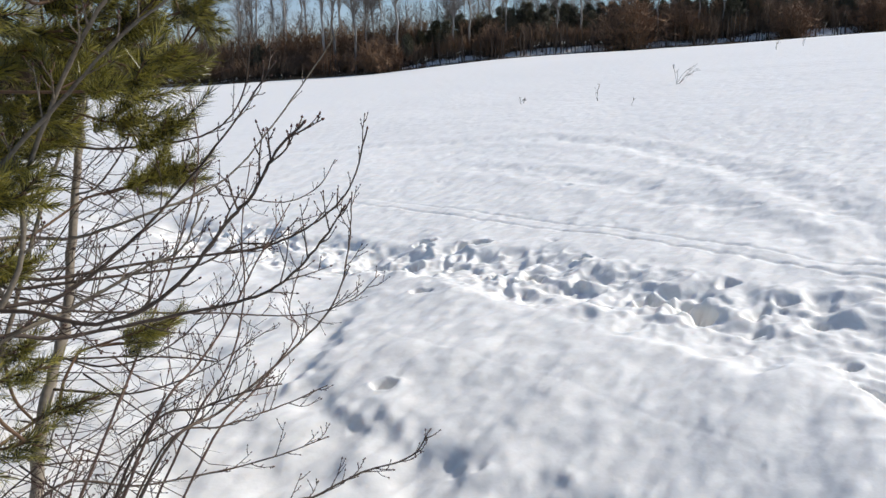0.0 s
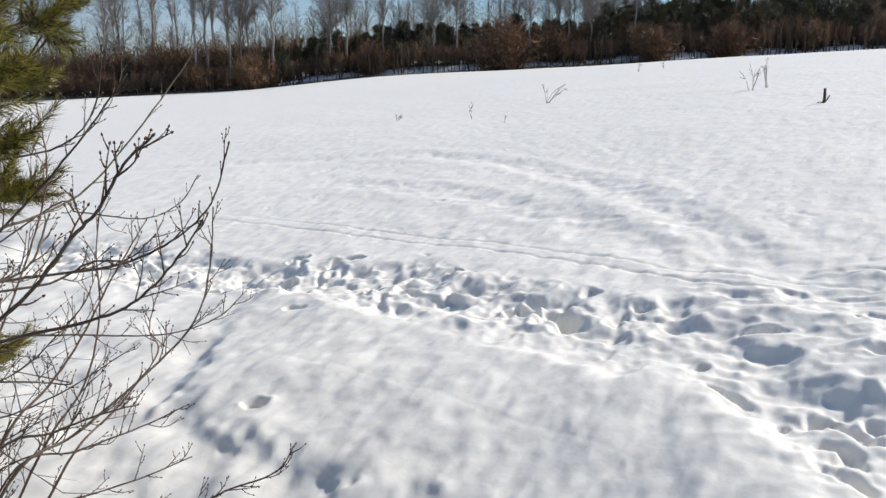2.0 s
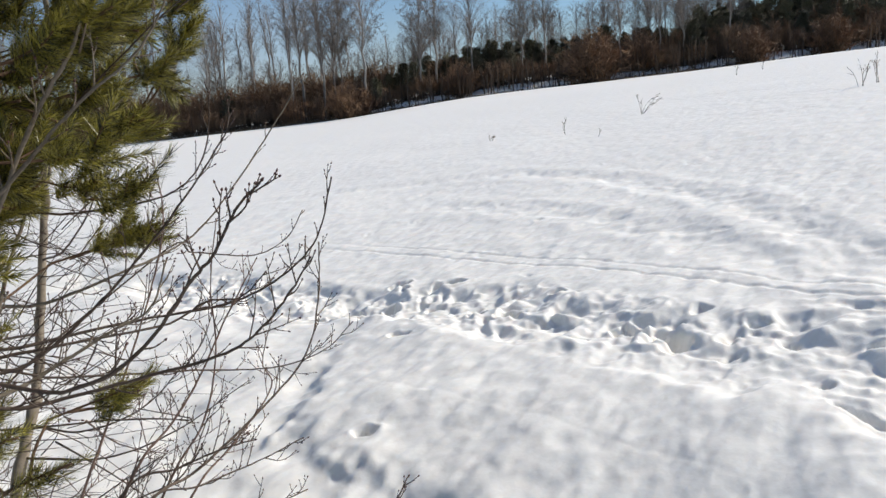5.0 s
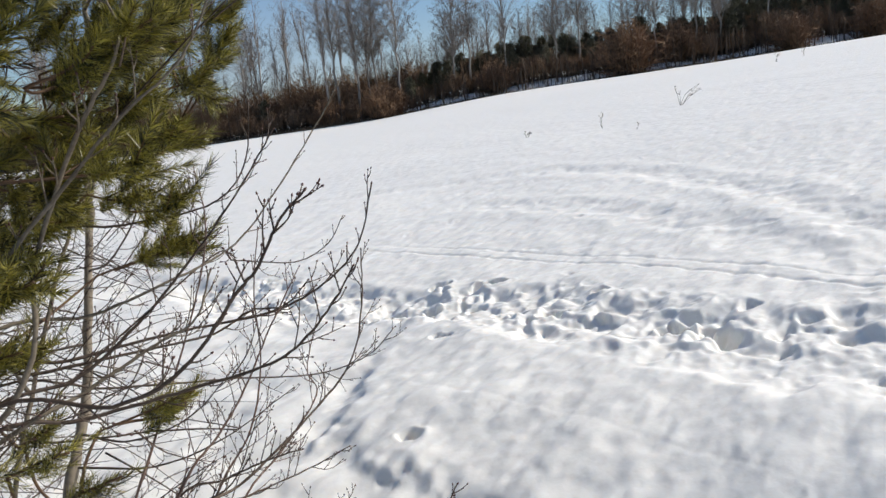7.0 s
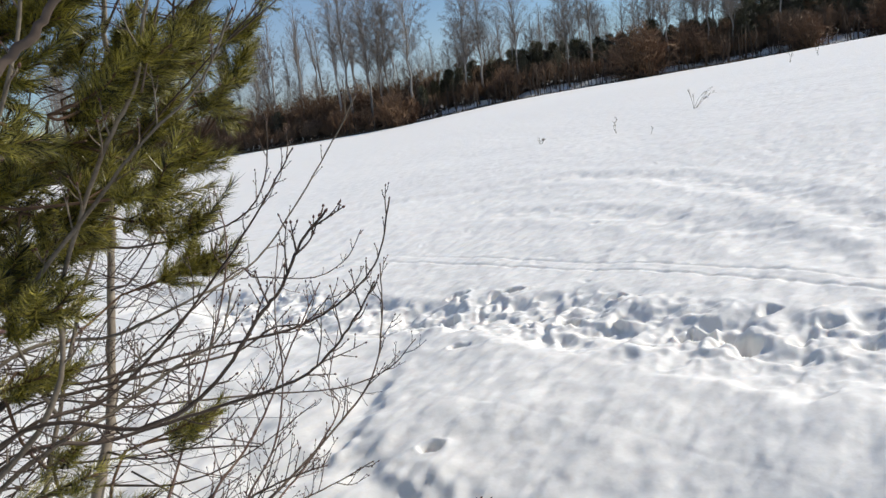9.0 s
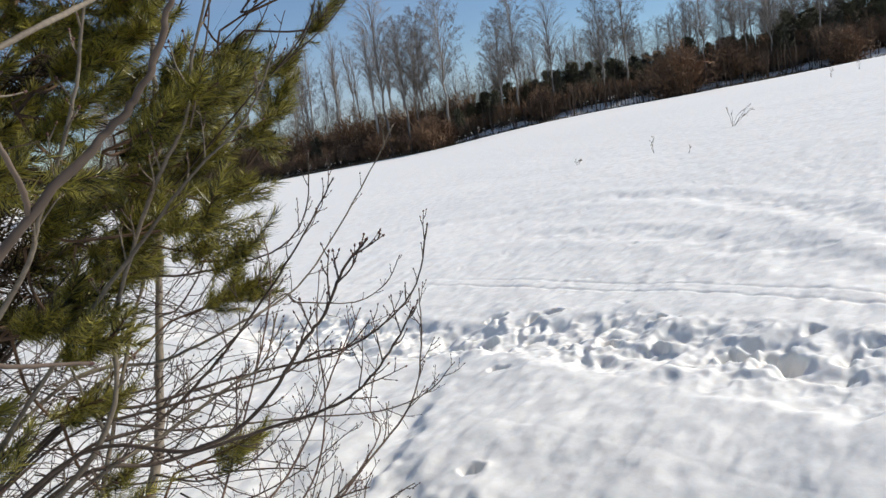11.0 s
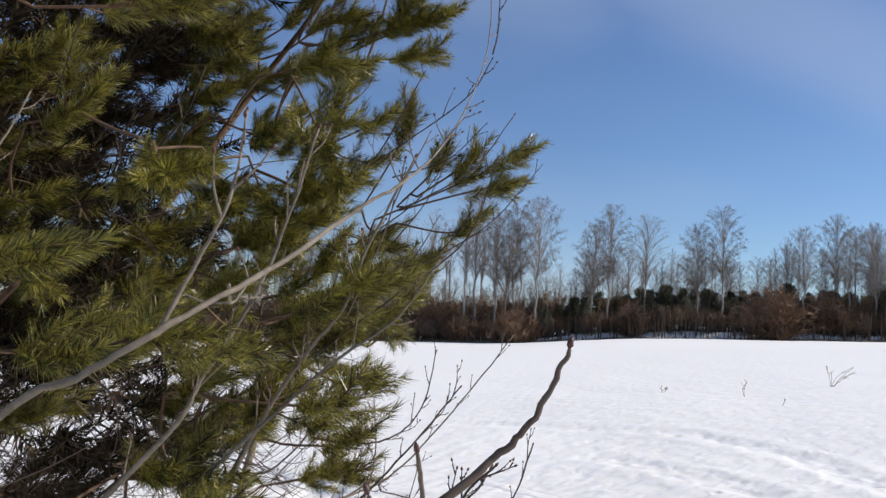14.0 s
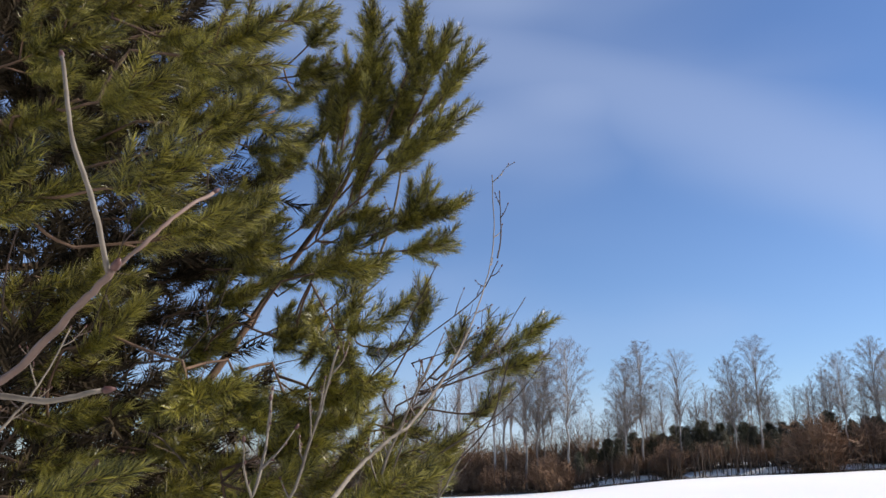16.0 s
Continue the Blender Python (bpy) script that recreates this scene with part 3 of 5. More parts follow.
def tree_line():
    rnd = random.Random(5)
    birches = [make_birch(11, 12.6, 2.25, 0.46, 30), make_birch(12, 12.0, 2.0, 0.44, 30), make_birch(13, 12.8, 1.3, 0.56, 7), make_birch(14, 11.2, 2.2, 0.40, 30), make_birch(15, 12.2, 1.15, 0.58, 6), make_birch(16, 11.0, 2.1, 0.34, 14)]
    spots = []
    for k, (x, top) in enumerate(((-9.0, 13.8), (-7.3, 14.4), (-5.0, 14.6), (0.2, 12.8), (1.8, 13.2), (5.3, 13.3), (10.0, 13.2), (12.2, 14.2), (19.2, 11.7), (23.1, 12.6), (25.6, 13.5), (30.1, 13.8), (-11.0, 14.6), (-11.9, 14.2))):
        i = (0, 1, 0, 3, 1, 0, 3, 0, 1, 0, 3, 0, 1, 2)[k]
        h = (12.6, 12.0, 12.8, 11.2, 12.2)[i]
        spots.append((i, x, 77.3 + rnd.uniform(-0.8, 0.8), (top - 0.25 - lie(x, 77.3)) / h, rnd.uniform(0, 6.28)))
    x = -46.0
    while x < -6.5:
        spots.append((rnd.choice((2, 4, 4, 5)), x, rnd.uniform(78, 92), rnd.uniform(0.82, 1.08), rnd.uniform(0, 6.28)))
        x += rnd.uniform(0.45, 1.2)
    x = -5.0
    while x < 72:
        spots.append((rnd.choice((2, 5, 5, 5)), x, rnd.uniform(80, 93), rnd.uniform(0.50, 0.80), rnd.uniform(0, 6.28)))
        x += rnd.uniform(0.40, 0.90)
    x = -46.0
    while x < -5:
        spots.append((5, x, rnd.uniform(80, 93), rnd.uniform(0.42, 0.70), rnd.uniform(0, 6.28)))
        x += rnd.uniform(0.5, 1.2)
    x = 24.0
    while x < 72:
        spots.append((rnd.choice((0, 1, 3)), x, rnd.uniform(79, 88), rnd.uniform(0.76, 0.94), rnd.uniform(0, 6.28)))
        x += rnd.uniform(1.6, 3.0)
    plant(birches, spots)

    pines = [make_conifer(21, 4.6), make_conifer(22, 4.2), make_conifer(23, 5.0), make_conifer(24, 3.8)]
    grown = lambda x: 1.0 + 0.40 * float(smooth(14, 40, x))
    spots, x = [], -9.0
    while x < 75:
        spots.append((rnd.randrange(4), x, rnd.uniform(77.5, 81), rnd.uniform(0.75, 1.10) * (1.0 if x > -2 else 0.8) * grown(x), rnd.uniform(0, 6.28)))
        x += rnd.uniform(0.6, 1.3)
    x = -44.0
    while x < -9:
        spots.append((rnd.randrange(4), x, rnd.uniform(78, 86), rnd.uniform(0.6, 0.9), rnd.uniform(0, 6.28)))
        x += rnd.uniform(1.0, 3.2)
    x = 0.0
    while x < 75:
        spots.append((rnd.randrange(4), x, rnd.uniform(79.5, 83), rnd.uniform(0.85, 1.25) * grown(x), rnd.uniform(0, 6.28)))
        x += rnd.uniform(0.7, 1.2)
    plant(pines, spots)

    bushes = [make_bush(31, 3.1, BROWN_TWIG, "bare brown thicket bush at the forest edge", 34, twigs=38), make_bush(32, 2.6, BROWN_TWIG, "bare brown thicket bush at the forest edge", 32, 0.3, 0.4, twigs=38),
              make_bush(33, 2.6, RUST_TWIG, "rust-brown rounded willow bush on the snow edge", 150, 0.5, 0.3, 0.12, 26)]
    spots = [(2, -6.6, 73.3, 1.32, 0.0), (2, 15.9, 73.8, 1.5, 1.0), (2, -5.6, 73.8, 0.75, 2.0), (2, 30.5, 73.6, 1.0, 0.7), (2, 4.0, 76.0, 0.9, 0.4), (2, 38.0, 73.9, 1.1, 0.9), (2, 21.0, 76.5, 1.15, 0.3), (2, -12.0, 75.5, 0.8, 0.3)]
    x = -46.0
    while x < 74:
        spots.append((rnd.randrange(2), x, rnd.uniform(75.6, 78.6), rnd.uniform(0.6, 1.0) * grown(x), rnd.uniform(0, 6.28)))
        x += rnd.uniform(0.4, 0.85)
    x = -46.0
    while x < 74:
        spots.append((rnd.randrange(2), x, rnd.uniform(78.5, 82), rnd.uniform(0.9, 1.4) * grown(x) * (1.45 if x < -3 else 1.0), rnd.uniform(0, 6.28)))
        x += rnd.uniform(0.4, 0.9)
    plant(bushes, spots)

    # slim stems of the thicket and the grass along the snow's edge
    stems = Geo()
    for _ in range(330):
        x, y = rnd.uniform(-46, 74), rnd.uniform(74.3, 84)
        z, h = lie(x, y), rnd.uniform(2.0, 5.5)
        stems.tube([(x, y, z - 0.2), (x + rnd.gauss(0, 0.08), y, z + h * 0.5), (x + rnd.gauss(0, 0.22), y, z + h)], [rnd.uniform(0.025, 0.05), 0.022, 0.007], 3)
    for _ in range(420):
        x, y = rnd.uniform(-12, 74), rnd.uniform(73.9, 76.4)
        z, h = lie(x, y), rnd.uniform(1.2, 3.2)
        stems.tube([(x, y, z - 0.2), (x + rnd.gauss(0, 0.06), y, z + h * 0.5), (x + rnd.gauss(0, 0.2), y, z + h)], [rnd.uniform(0.03, 0.075), 0.035, 0.008], 4)
    tagged(new("thicket_stems", stems.mesh("thicket_stems", THICKET_BARK)), "slim bare brown stems of the forest-edge thicket", "thicket", kind="stuff")
    grass = Geo()
    for k in range(26000):
        x = rnd.uniform(-48, 74)
        y = 73.4 + abs(rnd.gauss(0, 0.5)) + 0.25 * math.sin(x * 0.7)
        if k > 14000:
            x += 1.2 * math.sin(x * 1.1 + 0.4 * math.sin(x * 0.37))
            y = rnd.uniform(73.8, 77.0)
        z, h = lie(x, y), rnd.uniform(0.08, 0.30) if k < 14000 else rnd.uniform(0.04, 0.20)
        w = rnd.uniform(0.015, 0.038)
        grass.add([(x - w, y, z - 0.08), (x + w, y, z - 0.08), (x + rnd.gauss(0, 0.09), y + rnd.gauss(0, 0.05), z + h)], [(0, 1, 2)])
    tagged(new("dry_grass_fringe", grass.mesh("dry_grass_fringe", DRY_GRASS, False)), "dry brown grass along the edge of the snow", "grass", kind="stuff")


tree_line()


# ---- weeds on the field ----
def make_weed(label, at, stalks, height, seed, spread=0.35):
    rnd = random.Random(seed)
    z = ground_z(*at)
    w = thing("dry_weed", label, "weed", "weeds in the snow", at=(at[0], at[1], z))
    for _ in range(stalks):
        g = Geo()
        ang = rnd.uniform(0, 6.28)
        lean = spread * rnd.uniform(0.4, 1.2)
        tip = Vector((math.cos(ang) * lean * height, math.sin(ang) * lean * height * 0.5, height * rnd.uniform(0.65, 1.05)))
        mid = tip * 0.5 + Vector((rnd.gauss(0, 0.02), 0, 0.05 * height))
        g.tube(curve_points([(rnd.gauss(0, 0.02), 0, -0.05), mid, tip], 4), [0.0042 - 0.0003 * i for i in range(9)], 4)
        for _ in range(4):
            q = mid.lerp(tip, rnd.random())
            e = q + (tip.normalized() + rand_dir(rnd) * 0.8).normalized() * height * rnd.uniform(0.1, 0.25)
            g.tube([q, e], [0.0035, 0.002], 3)
            g.spindle(e, e - q, 0.018, 0.006)
        part("stalk", g, WEED, w)
    return w


make_weed("dark branching dry weed standing in the snow", (4.3, 14.3), 6, 0.36, 51, 1.05)
make_weed("thin dry weed beside a shrub on the field", (7.2, 12.0), 5, 0.36, 52, 0.6)
make_weed("thin dry weed with forked stalks in the snow", (7.55, 12.15), 4, 0.42, 53, 0.35)
make_weed("single thin dry stalk in the snow", (2.60, 12.9), 2, 0.26, 54, 0.15)
make_weed("short dry stalk in the snow", (2.90, 11.6), 1, 0.12, 55, 0.1)
make_weed("small tuft of dry weed in the snow", (1.40, 13.9), 4, 0.10, 56, 0.9)
make_weed("sparse dry weed near the field's crest", (10.6, 26.0), 3, 0.36, 57, 0.3)
make_weed("sparse dry weed near the field's crest", (11.9, 27.0), 3, 0.34, 58, 0.3)


def make_stump(at):
    x, y = at
    s = thing("cut_sapling_stump", "dark cut sapling stump sticking out of the snow", "stump", at=(x, y, ground_z(x, y)))
    g = Geo()
    g.tube([(0, 0, -0.1), (0.004, 0, 0.1), (0, 0, 0.19)], [0.022, 0.019, 0.017], 8)
    part("stem", g, STUMP_WOOD, s)
    g = Geo()
    g.tube([(0, 0, 0.0), (0.045, 0, 0.045), (0.075, 0, 0.10)], [0.012, 0.009, 0.006], 6)
    part("side_shoot", g, STUMP_WOOD, s)
    g = Geo()
    g.tube([(0.02, 0.01, 0.0), (-0.06, -0.02, 0.012), (-0.12, -0.03, 0.006)], [0.008, 0.007, 0.004], 5)
    part("root", g, STUMP_WOOD, s)


make_stump((6.7, 9.2))


# ---- bare shrubs near the camera ----
def add_twigs(make, line, rnd, count, length, radius, f0=0.3, rise=0.5, level=0):
    """Alternate side twigs along a branch, with buds; make() gives the mesh for each."""
    n = len(line) - 1
    for k in range(count):
        f = (f0 + (1 - f0) * (k + rnd.random() * 0.8) / count) * n
        i = min(int(f), n - 1)
        p = line[i].lerp(line[i + 1], f - i)
        d = (line[i + 1] - line[i]).normalized()
        side = d.cross(rand_dir(rnd)).normalized()
        go = (d * 0.75 + side * 0.8 + Vector((0, 0, rise * rnd.uniform(0.2, 1.0)))).normalized()
        ln = length * rnd.uniform(0.35, 1.1) * (1.1 - 0.5 * f / n)
        mid = p + go * ln * 0.5 + rand_dir(rnd) * ln * 0.06
        end = mid + (go + Vector((0, 0, rise * 0.6)) + rand_dir(rnd) * 0.25).normalized() * ln * 0.5
        pts = curve_points([p, mid, end], 4)
        geo = make()
        geo.tube(pts, [radius * (1 - 0.55 * j / (len(pts) - 1)) for j in range(len(pts))], 5)
        geo.spindle(end, pts[-1] - pts[-2], 0.009, radius * 1.1 + 0.0004)
        for j in range(2, len(pts) - 1, 3):
            geo.spindle(pts[j], (pts[j] - pts[j - 1]).normalized() + rand_dir(rnd) * 0.7, 0.006, radius * 0.95)
        if level and ln > length * 0.4:
            add_twigs(lambda: geo, pts, rnd, 2, ln * 0.55, radius * 0.75, 0.3, rise, level - 1)


def branch(name, parent, ctrl, r0, r1, mat, seed, twigs=8, length=0.2, f0=0.3, rise=0.5, level=1, label="", taper=0.8):
    """A branch from its root to its tip, with each side twig a piece under it."""
    rnd = random.Random(seed)
    line = curve_points(ctrl, 7)
    n = len(line) - 1
    line = [p + rand_dir(rnd) * r0 * 0.22 * (0 < i < n) for i, p in enumerate(line)]
    g = Geo()
    g.tube(line, [(r0 + (r1 - r0) * (i / n) ** taper) * (1 + 0.10 * rnd.uniform(-1, 1)) for i in range(n + 1)], 8)
    g.spindle(line[-1] - (line[-1] - line[-2]) * 0.2, line[-1] - line[-2], 4 * r1 + 0.003, r1 * 1.5)
    b = part(name, g, mat, parent, label, other=BUD)
    made = []

    def make():
        made.append(Geo())
        return made[-1]

    add_twigs(make, line, rnd, twigs, length, max(0.0016, r1), f0, rise, level)
    for t in made:
        part("twig", t, mat, b, other=BUD)
    return b


def willow_shrub():
    """Arching branches that come out of the pine's foot and fan over the snow."""
    foot = Vector((-2.05, 0.55, -0.45))
    s = thing("willow_shrub", "leafless willow shrub with arching grey-brown branches in the snow", "shrub")
    seeds = iter(range(60, 200))

    def limb(ctrl, r0, r1, mat, twigs, ln):
        first = Vector(ctrl[0])
        if first.z > 0.75:
            base = foot.lerp(Vector((first.x, first.y, foot.z)), 0.15)
            lead = (base, base.lerp(first, 0.55) + Vector((-0.10, -0.05, 0.14)))
        else:
            base = Vector((first.x - 0.45, first.y - 0.15, -0.42))
            lead = (base, base.lerp(first, 0.6) + Vector((-0.03, 0, -0.05)))
        name = "shoot" if mat is RED_BARK else "branch"
        branch(name, s, (*lead, *ctrl), r0 * 1.22, r1 * 1.15, mat, next(seeds), twigs + 5, ln, 0.24, 0.55)

    limb(((-1.06, 1.04, 0.96), (-0.86, 1.16, 0.97), (-0.63, 1.35, 0.97), (-0.41, 1.47, 0.97), (-0.26, 1.56, 1.02), (-0.15, 1.64, 1.12), (-0.09, 1.67, 1.30)), 0.0055, 0.0020, TWIG_BARK, 12, 0.17)
    limb(((-0.95, 0.83, 0.88), (-0.74, 0.96, 0.88), (-0.51, 1.02, 0.91), (-0.31, 1.04, 0.95), (-0.22, 1.08, 1.00), (-0.13, 1.07, 1.10), (-0.09, 1.07, 1.16)), 0.0055, 0.0019, TWIG_BARK, 13, 0.16)
    limb(((-0.55, 0.97, 0.57), (-0.43, 1.10, 0.63), (-0.30, 1.26, 0.71), (-0.18, 1.39, 0.82), (-0.14, 1.48, 0.96), (-0.13, 1.54, 1.12)), 0.0045, 0.0016, TWIG_BARK, 13, 0.15)
    limb(((-0.84, 0.69, 0.99), (-0.54, 0.69, 1.00), (-0.38, 0.67, 1.07), (-0.25, 0.64, 1.21), (-0.19, 0.62, 1.27), (-0.15, 0.64, 1.34), (-0.10, 0.66, 1.39)), 0.0052, 0.0020, TWIG_BARK, 10, 0.12)
    limb(((-1.19, 1.27, 1.00), (-0.94, 1.48, 1.01), (-0.76, 1.62, 1.06), (-0.66, 1.72, 1.09), (-0.54, 1.85, 1.17), (-0.35, 2.01, 1.42), (-0.20, 2.07, 1.64)), 0.0065, 0.0017, PALE_BARK, 12, 0.17)
    limb(((-0.95, 0.82, 0.84), (-0.74, 0.98, 0.94), (-0.66, 1.03, 0.98), (-0.58, 1.08, 1.02), (-0.50, 1.12, 1.06), (-0.46, 1.16, 1.17)), 0.0065, 0.0018, PALE_BARK, 9, 0.16)
    limb(((-0.90, 0.77, 0.95), (-0.71, 0.90, 1.00), (-0.57, 0.99, 1.11), (-0.45, 1.07, 1.24), (-0.33, 1.12, 1.39), (-0.25, 1.14, 1.50)), 0.0055, 0.0015, TWIG_BARK, 11, 0.14)
    limb(((-1.15, 1.28, 1.25), (-0.93, 1.36, 1.29), (-0.78, 1.37, 1.28), (-0.60, 1.39, 1.29), (-0.47, 1.39, 1.33), (-0.40, 1.41, 1.42), (-0.37, 1.42, 1.58)), 0.0050, 0.0014, TWIG_BARK, 9, 0.13)
    limb(((-0.70, 1.75, 1.07), (-0.61, 1.89, 1.06), (-0.43, 1.98, 1.02), (-0.32, 2.06, 1.06), (-0.26, 2.10, 1.15)), 0.0032, 0.0014, TWIG_BARK, 6, 0.11)
    limb(((-1.25, 1.36, 0.83), (-0.96, 1.57, 0.75), (-0.65, 1.83, 0.66), (-0.41, 1.98, 0.60), (-0.23, 2.08, 0.62), (-0.12, 2.16, 0.70)), 0.0050, 0.0015, TWIG_BARK, 12, 0.16)
    limb(((-0.61, 1.02, 0.60), (-0.48, 1.09, 0.64), (-0.37, 1.12, 0.67), (-0.29, 1.14, 0.68)), 0.0042, 0.0015, TWIG_BARK, 8, 0.14)
    limb(((-1.00, 0.96, 0.98), (-0.88, 1.03, 0.98), (-0.66, 1.15, 0.98), (-0.52, 1.29, 0.97), (-0.43, 1.35, 1.01), (-0.34, 1.37, 1.01), (-0.27, 1.40, 1.07)), 0.0050, 0.0016, TWIG_BARK, 11, 0.14)
    limb(((-0.57, 1.00, 0.65), (-0.49, 1.11, 0.75), (-0.43, 1.19, 0.84), (-0.36, 1.27, 0.98), (-0.28, 1.36, 1.12)), 0.0045, 0.0014, RED_BARK, 11, 0.14)
    limb(((-0.57, 1.23, 0.52), (-0.49, 1.38, 0.65), (-0.46, 1.48, 0.82), (-0.47, 1.55, 1.01), (-0.44, 1.59, 1.21)), 0.0040, 0.0013, RED_BARK, 10, 0.13)
    limb(((-0.72, 1.09, 0.61), (-0.64, 1.22, 0.84), (-0.56, 1.32, 1.08), (-0.52, 1.36, 1.26), (-0.55, 1.42, 1.43)), 0.0042, 0.0013, RED_BARK, 10, 0.13)
    limb(((-0.51, 1.24, 0.48), (-0.42, 1.42, 0.56), (-0.32, 1.54, 0.68), (-0.35, 1.59, 0.75), (-0.31, 1.66, 0.90)), 0.0038, 0.0013, RED_BARK, 9, 0.13)
    limb(((-0.57, 1.02, 0.56), (-0.44, 1.13, 0.57), (-0.31, 1.23, 0.58), (-0.19, 1.27, 0.62)), 0.0035, 0.0013, TWIG_BARK, 7, 0.13)
    limb(((-1.05, 1.14, 1.30), (-0.74, 1.20, 1.50), (-0.47, 1.19, 1.71), (-0.27, 1.22, 1.89), (-0.19, 1.19, 2.11)), 0.0036, 0.0014, TWIG_BARK, 7, 0.12)
    limb(((-0.81, 0.79, 0.98), (-0.73, 0.86, 1.28), (-0.60, 0.88, 1.54), (-0.49, 0.87, 1.68), (-0.45, 0.87, 1.81), (-0.34, 0.86, 2.04)), 0.0072, 0.0024, PALE_BARK, 8, 0.15)
    limb(((-0.75, 0.51, 1.37), (-0.66, 0.53, 1.52), (-0.56, 0.53, 1.70), (-0.51, 0.54, 1.85), (-0.46, 0.53, 2.02)), 0.0060, 0.0020, PALE_BARK, 6, 0.13)
    limb(((-0.30, 1.00, 0.37), (-0.19, 1.05, 0.41), (-0.08, 1.09, 0.45), (0.05, 1.12, 0.48), (0.10, 1.15, 0.54)), 0.0040, 0.0016, TWIG_BARK, 8, 0.13)
    limb(((-0.85, 0.96, 0.47), (-0.66, 1.09, 0.42), (-0.47, 1.21, 0.40), (-0.32, 1.26, 0.42), (-0.20, 1.30, 0.45)), 0.0036, 0.0014, TWIG_BARK, 8, 0.13)
    limb(((-1.11, 1.07, 0.80), (-0.94, 1.16, 0.75), (-0.68, 1.28, 0.71), (-0.52, 1.37, 0.66), (-0.64, 1.30, 0.73)), 0.0040, 0.0014, TWIG_BARK, 8, 0.14)

    rnd = random.Random(19)
    for k in range(20):
        p = Vector((rnd.uniform(-1.35, -0.75), rnd.uniform(0.55, 1.25), rnd.uniform(-0.15, 0.45)))
        d = Vector((rnd.uniform(0.5, 0.9), rnd.uniform(0.0, 0.45), rnd.uniform(0.1, 0.75)))
        ln = rnd.uniform(0.35, 0.6)
        limb((p, p + d * ln * 0.4 + rand_dir(rnd) * 0.03, p + d * ln * 0.75 + rand_dir(rnd) * 0.03, p + d * ln + Vector((0, 0, 0.10))), 0.0040, 0.0013, RED_BARK if k % 3 == 0 else TWIG_BARK, 9, 0.15)


def saplings():
    t = thing("aspen_sapling", "slender leafless sapling with a pale smooth trunk beside the pine", "sapling")
    branch("trunk", t, ((-1.33, 1.60, -0.40), (-1.28, 1.74, 0.26), (-1.23, 1.90, 0.58), (-1.21, 2.00, 0.89), (-1.16, 2.07, 1.31), (-1.08, 2.05, 1.70), (-1.00, 1.98, 2.03), (-0.90, 1.92, 2.33), (-0.73, 1.80, 2.70), (-0.62, 1.70, 3.10)),
           0.0265, 0.003, SAPLING_BARK, 101, 10, 0.25, 0.45, 0.6, label="pale smooth trunk")
    for k, ctrl in enumerate((((-1.19, 2.03, 1.05), (-1.0, 1.8, 1.12), (-0.8, 1.6, 1.30), (-0.7, 1.5, 1.55)), ((-1.24, 1.85, 0.50), (-1.0, 1.7, 0.52), (-0.75, 1.6, 0.62), (-0.55, 1.55, 0.80)), ((-1.22, 1.95, 0.80), (-1.35, 1.7, 0.85), (-1.45, 1.5, 1.0), (-1.5, 1.4, 1.2)),
                              ((-1.26, 1.8, 0.4), (-0.95, 1.75, 0.40), (-0.7, 1.75, 0.48), (-0.45, 1.8, 0.62)), ((-1.02, 1.99, 1.95), (-0.85, 1.8, 2.05), (-0.62, 1.55, 2.2), (-0.45, 1.4, 2.42)))):
        branch("branch", t, ctrl, 0.005, 0.0015, TWIG_BARK, 210 + k, 10, 0.17, 0.25, 0.5)
    t = thing("slim_sapling", "thin leafless sapling stem leaning through the willow branches", "sapling")
    branch("trunk", t, ((-1.06, 0.85, -0.42), (-1.04, 0.98, 0.30), (-1.02, 1.06, 0.63), (-0.98, 1.20, 0.92), (-0.94, 1.34, 1.17), (-0.91, 1.42, 1.30), (-0.85, 1.47, 1.45), (-0.75, 1.50, 1.70), (-0.68, 1.51, 1.90)), 0.0095, 0.0022, PALE_BARK, 221, 8, 0.18, 0.35, 0.6)
    branch("fork", t, ((-0.99, 1.18, 0.88), (-1.03, 1.18, 0.98), (-1.07, 1.19, 1.12), (-1.09, 1.2, 1.3)), 0.006, 0.002, PALE_BARK, 222, 5, 0.15)
    t = thing("pale_sapling", "leafless sapling leaning in front of the pine, with pale bark", "sapling")
    branch("trunk", t, ((-1.35, 0.45, -0.42), (-1.2, 0.55, 0.5), (-0.96, 0.64, 1.00), (-0.77, 0.77, 1.27), (-0.61, 0.84, 1.45), (-0.50, 0.87, 1.56), (-0.37, 0.91, 1.67), (-0.28, 0.92, 1.81)), 0.0085, 0.0021, PALE_BARK, 225, 7, 0.16, 0.5, 0.4)


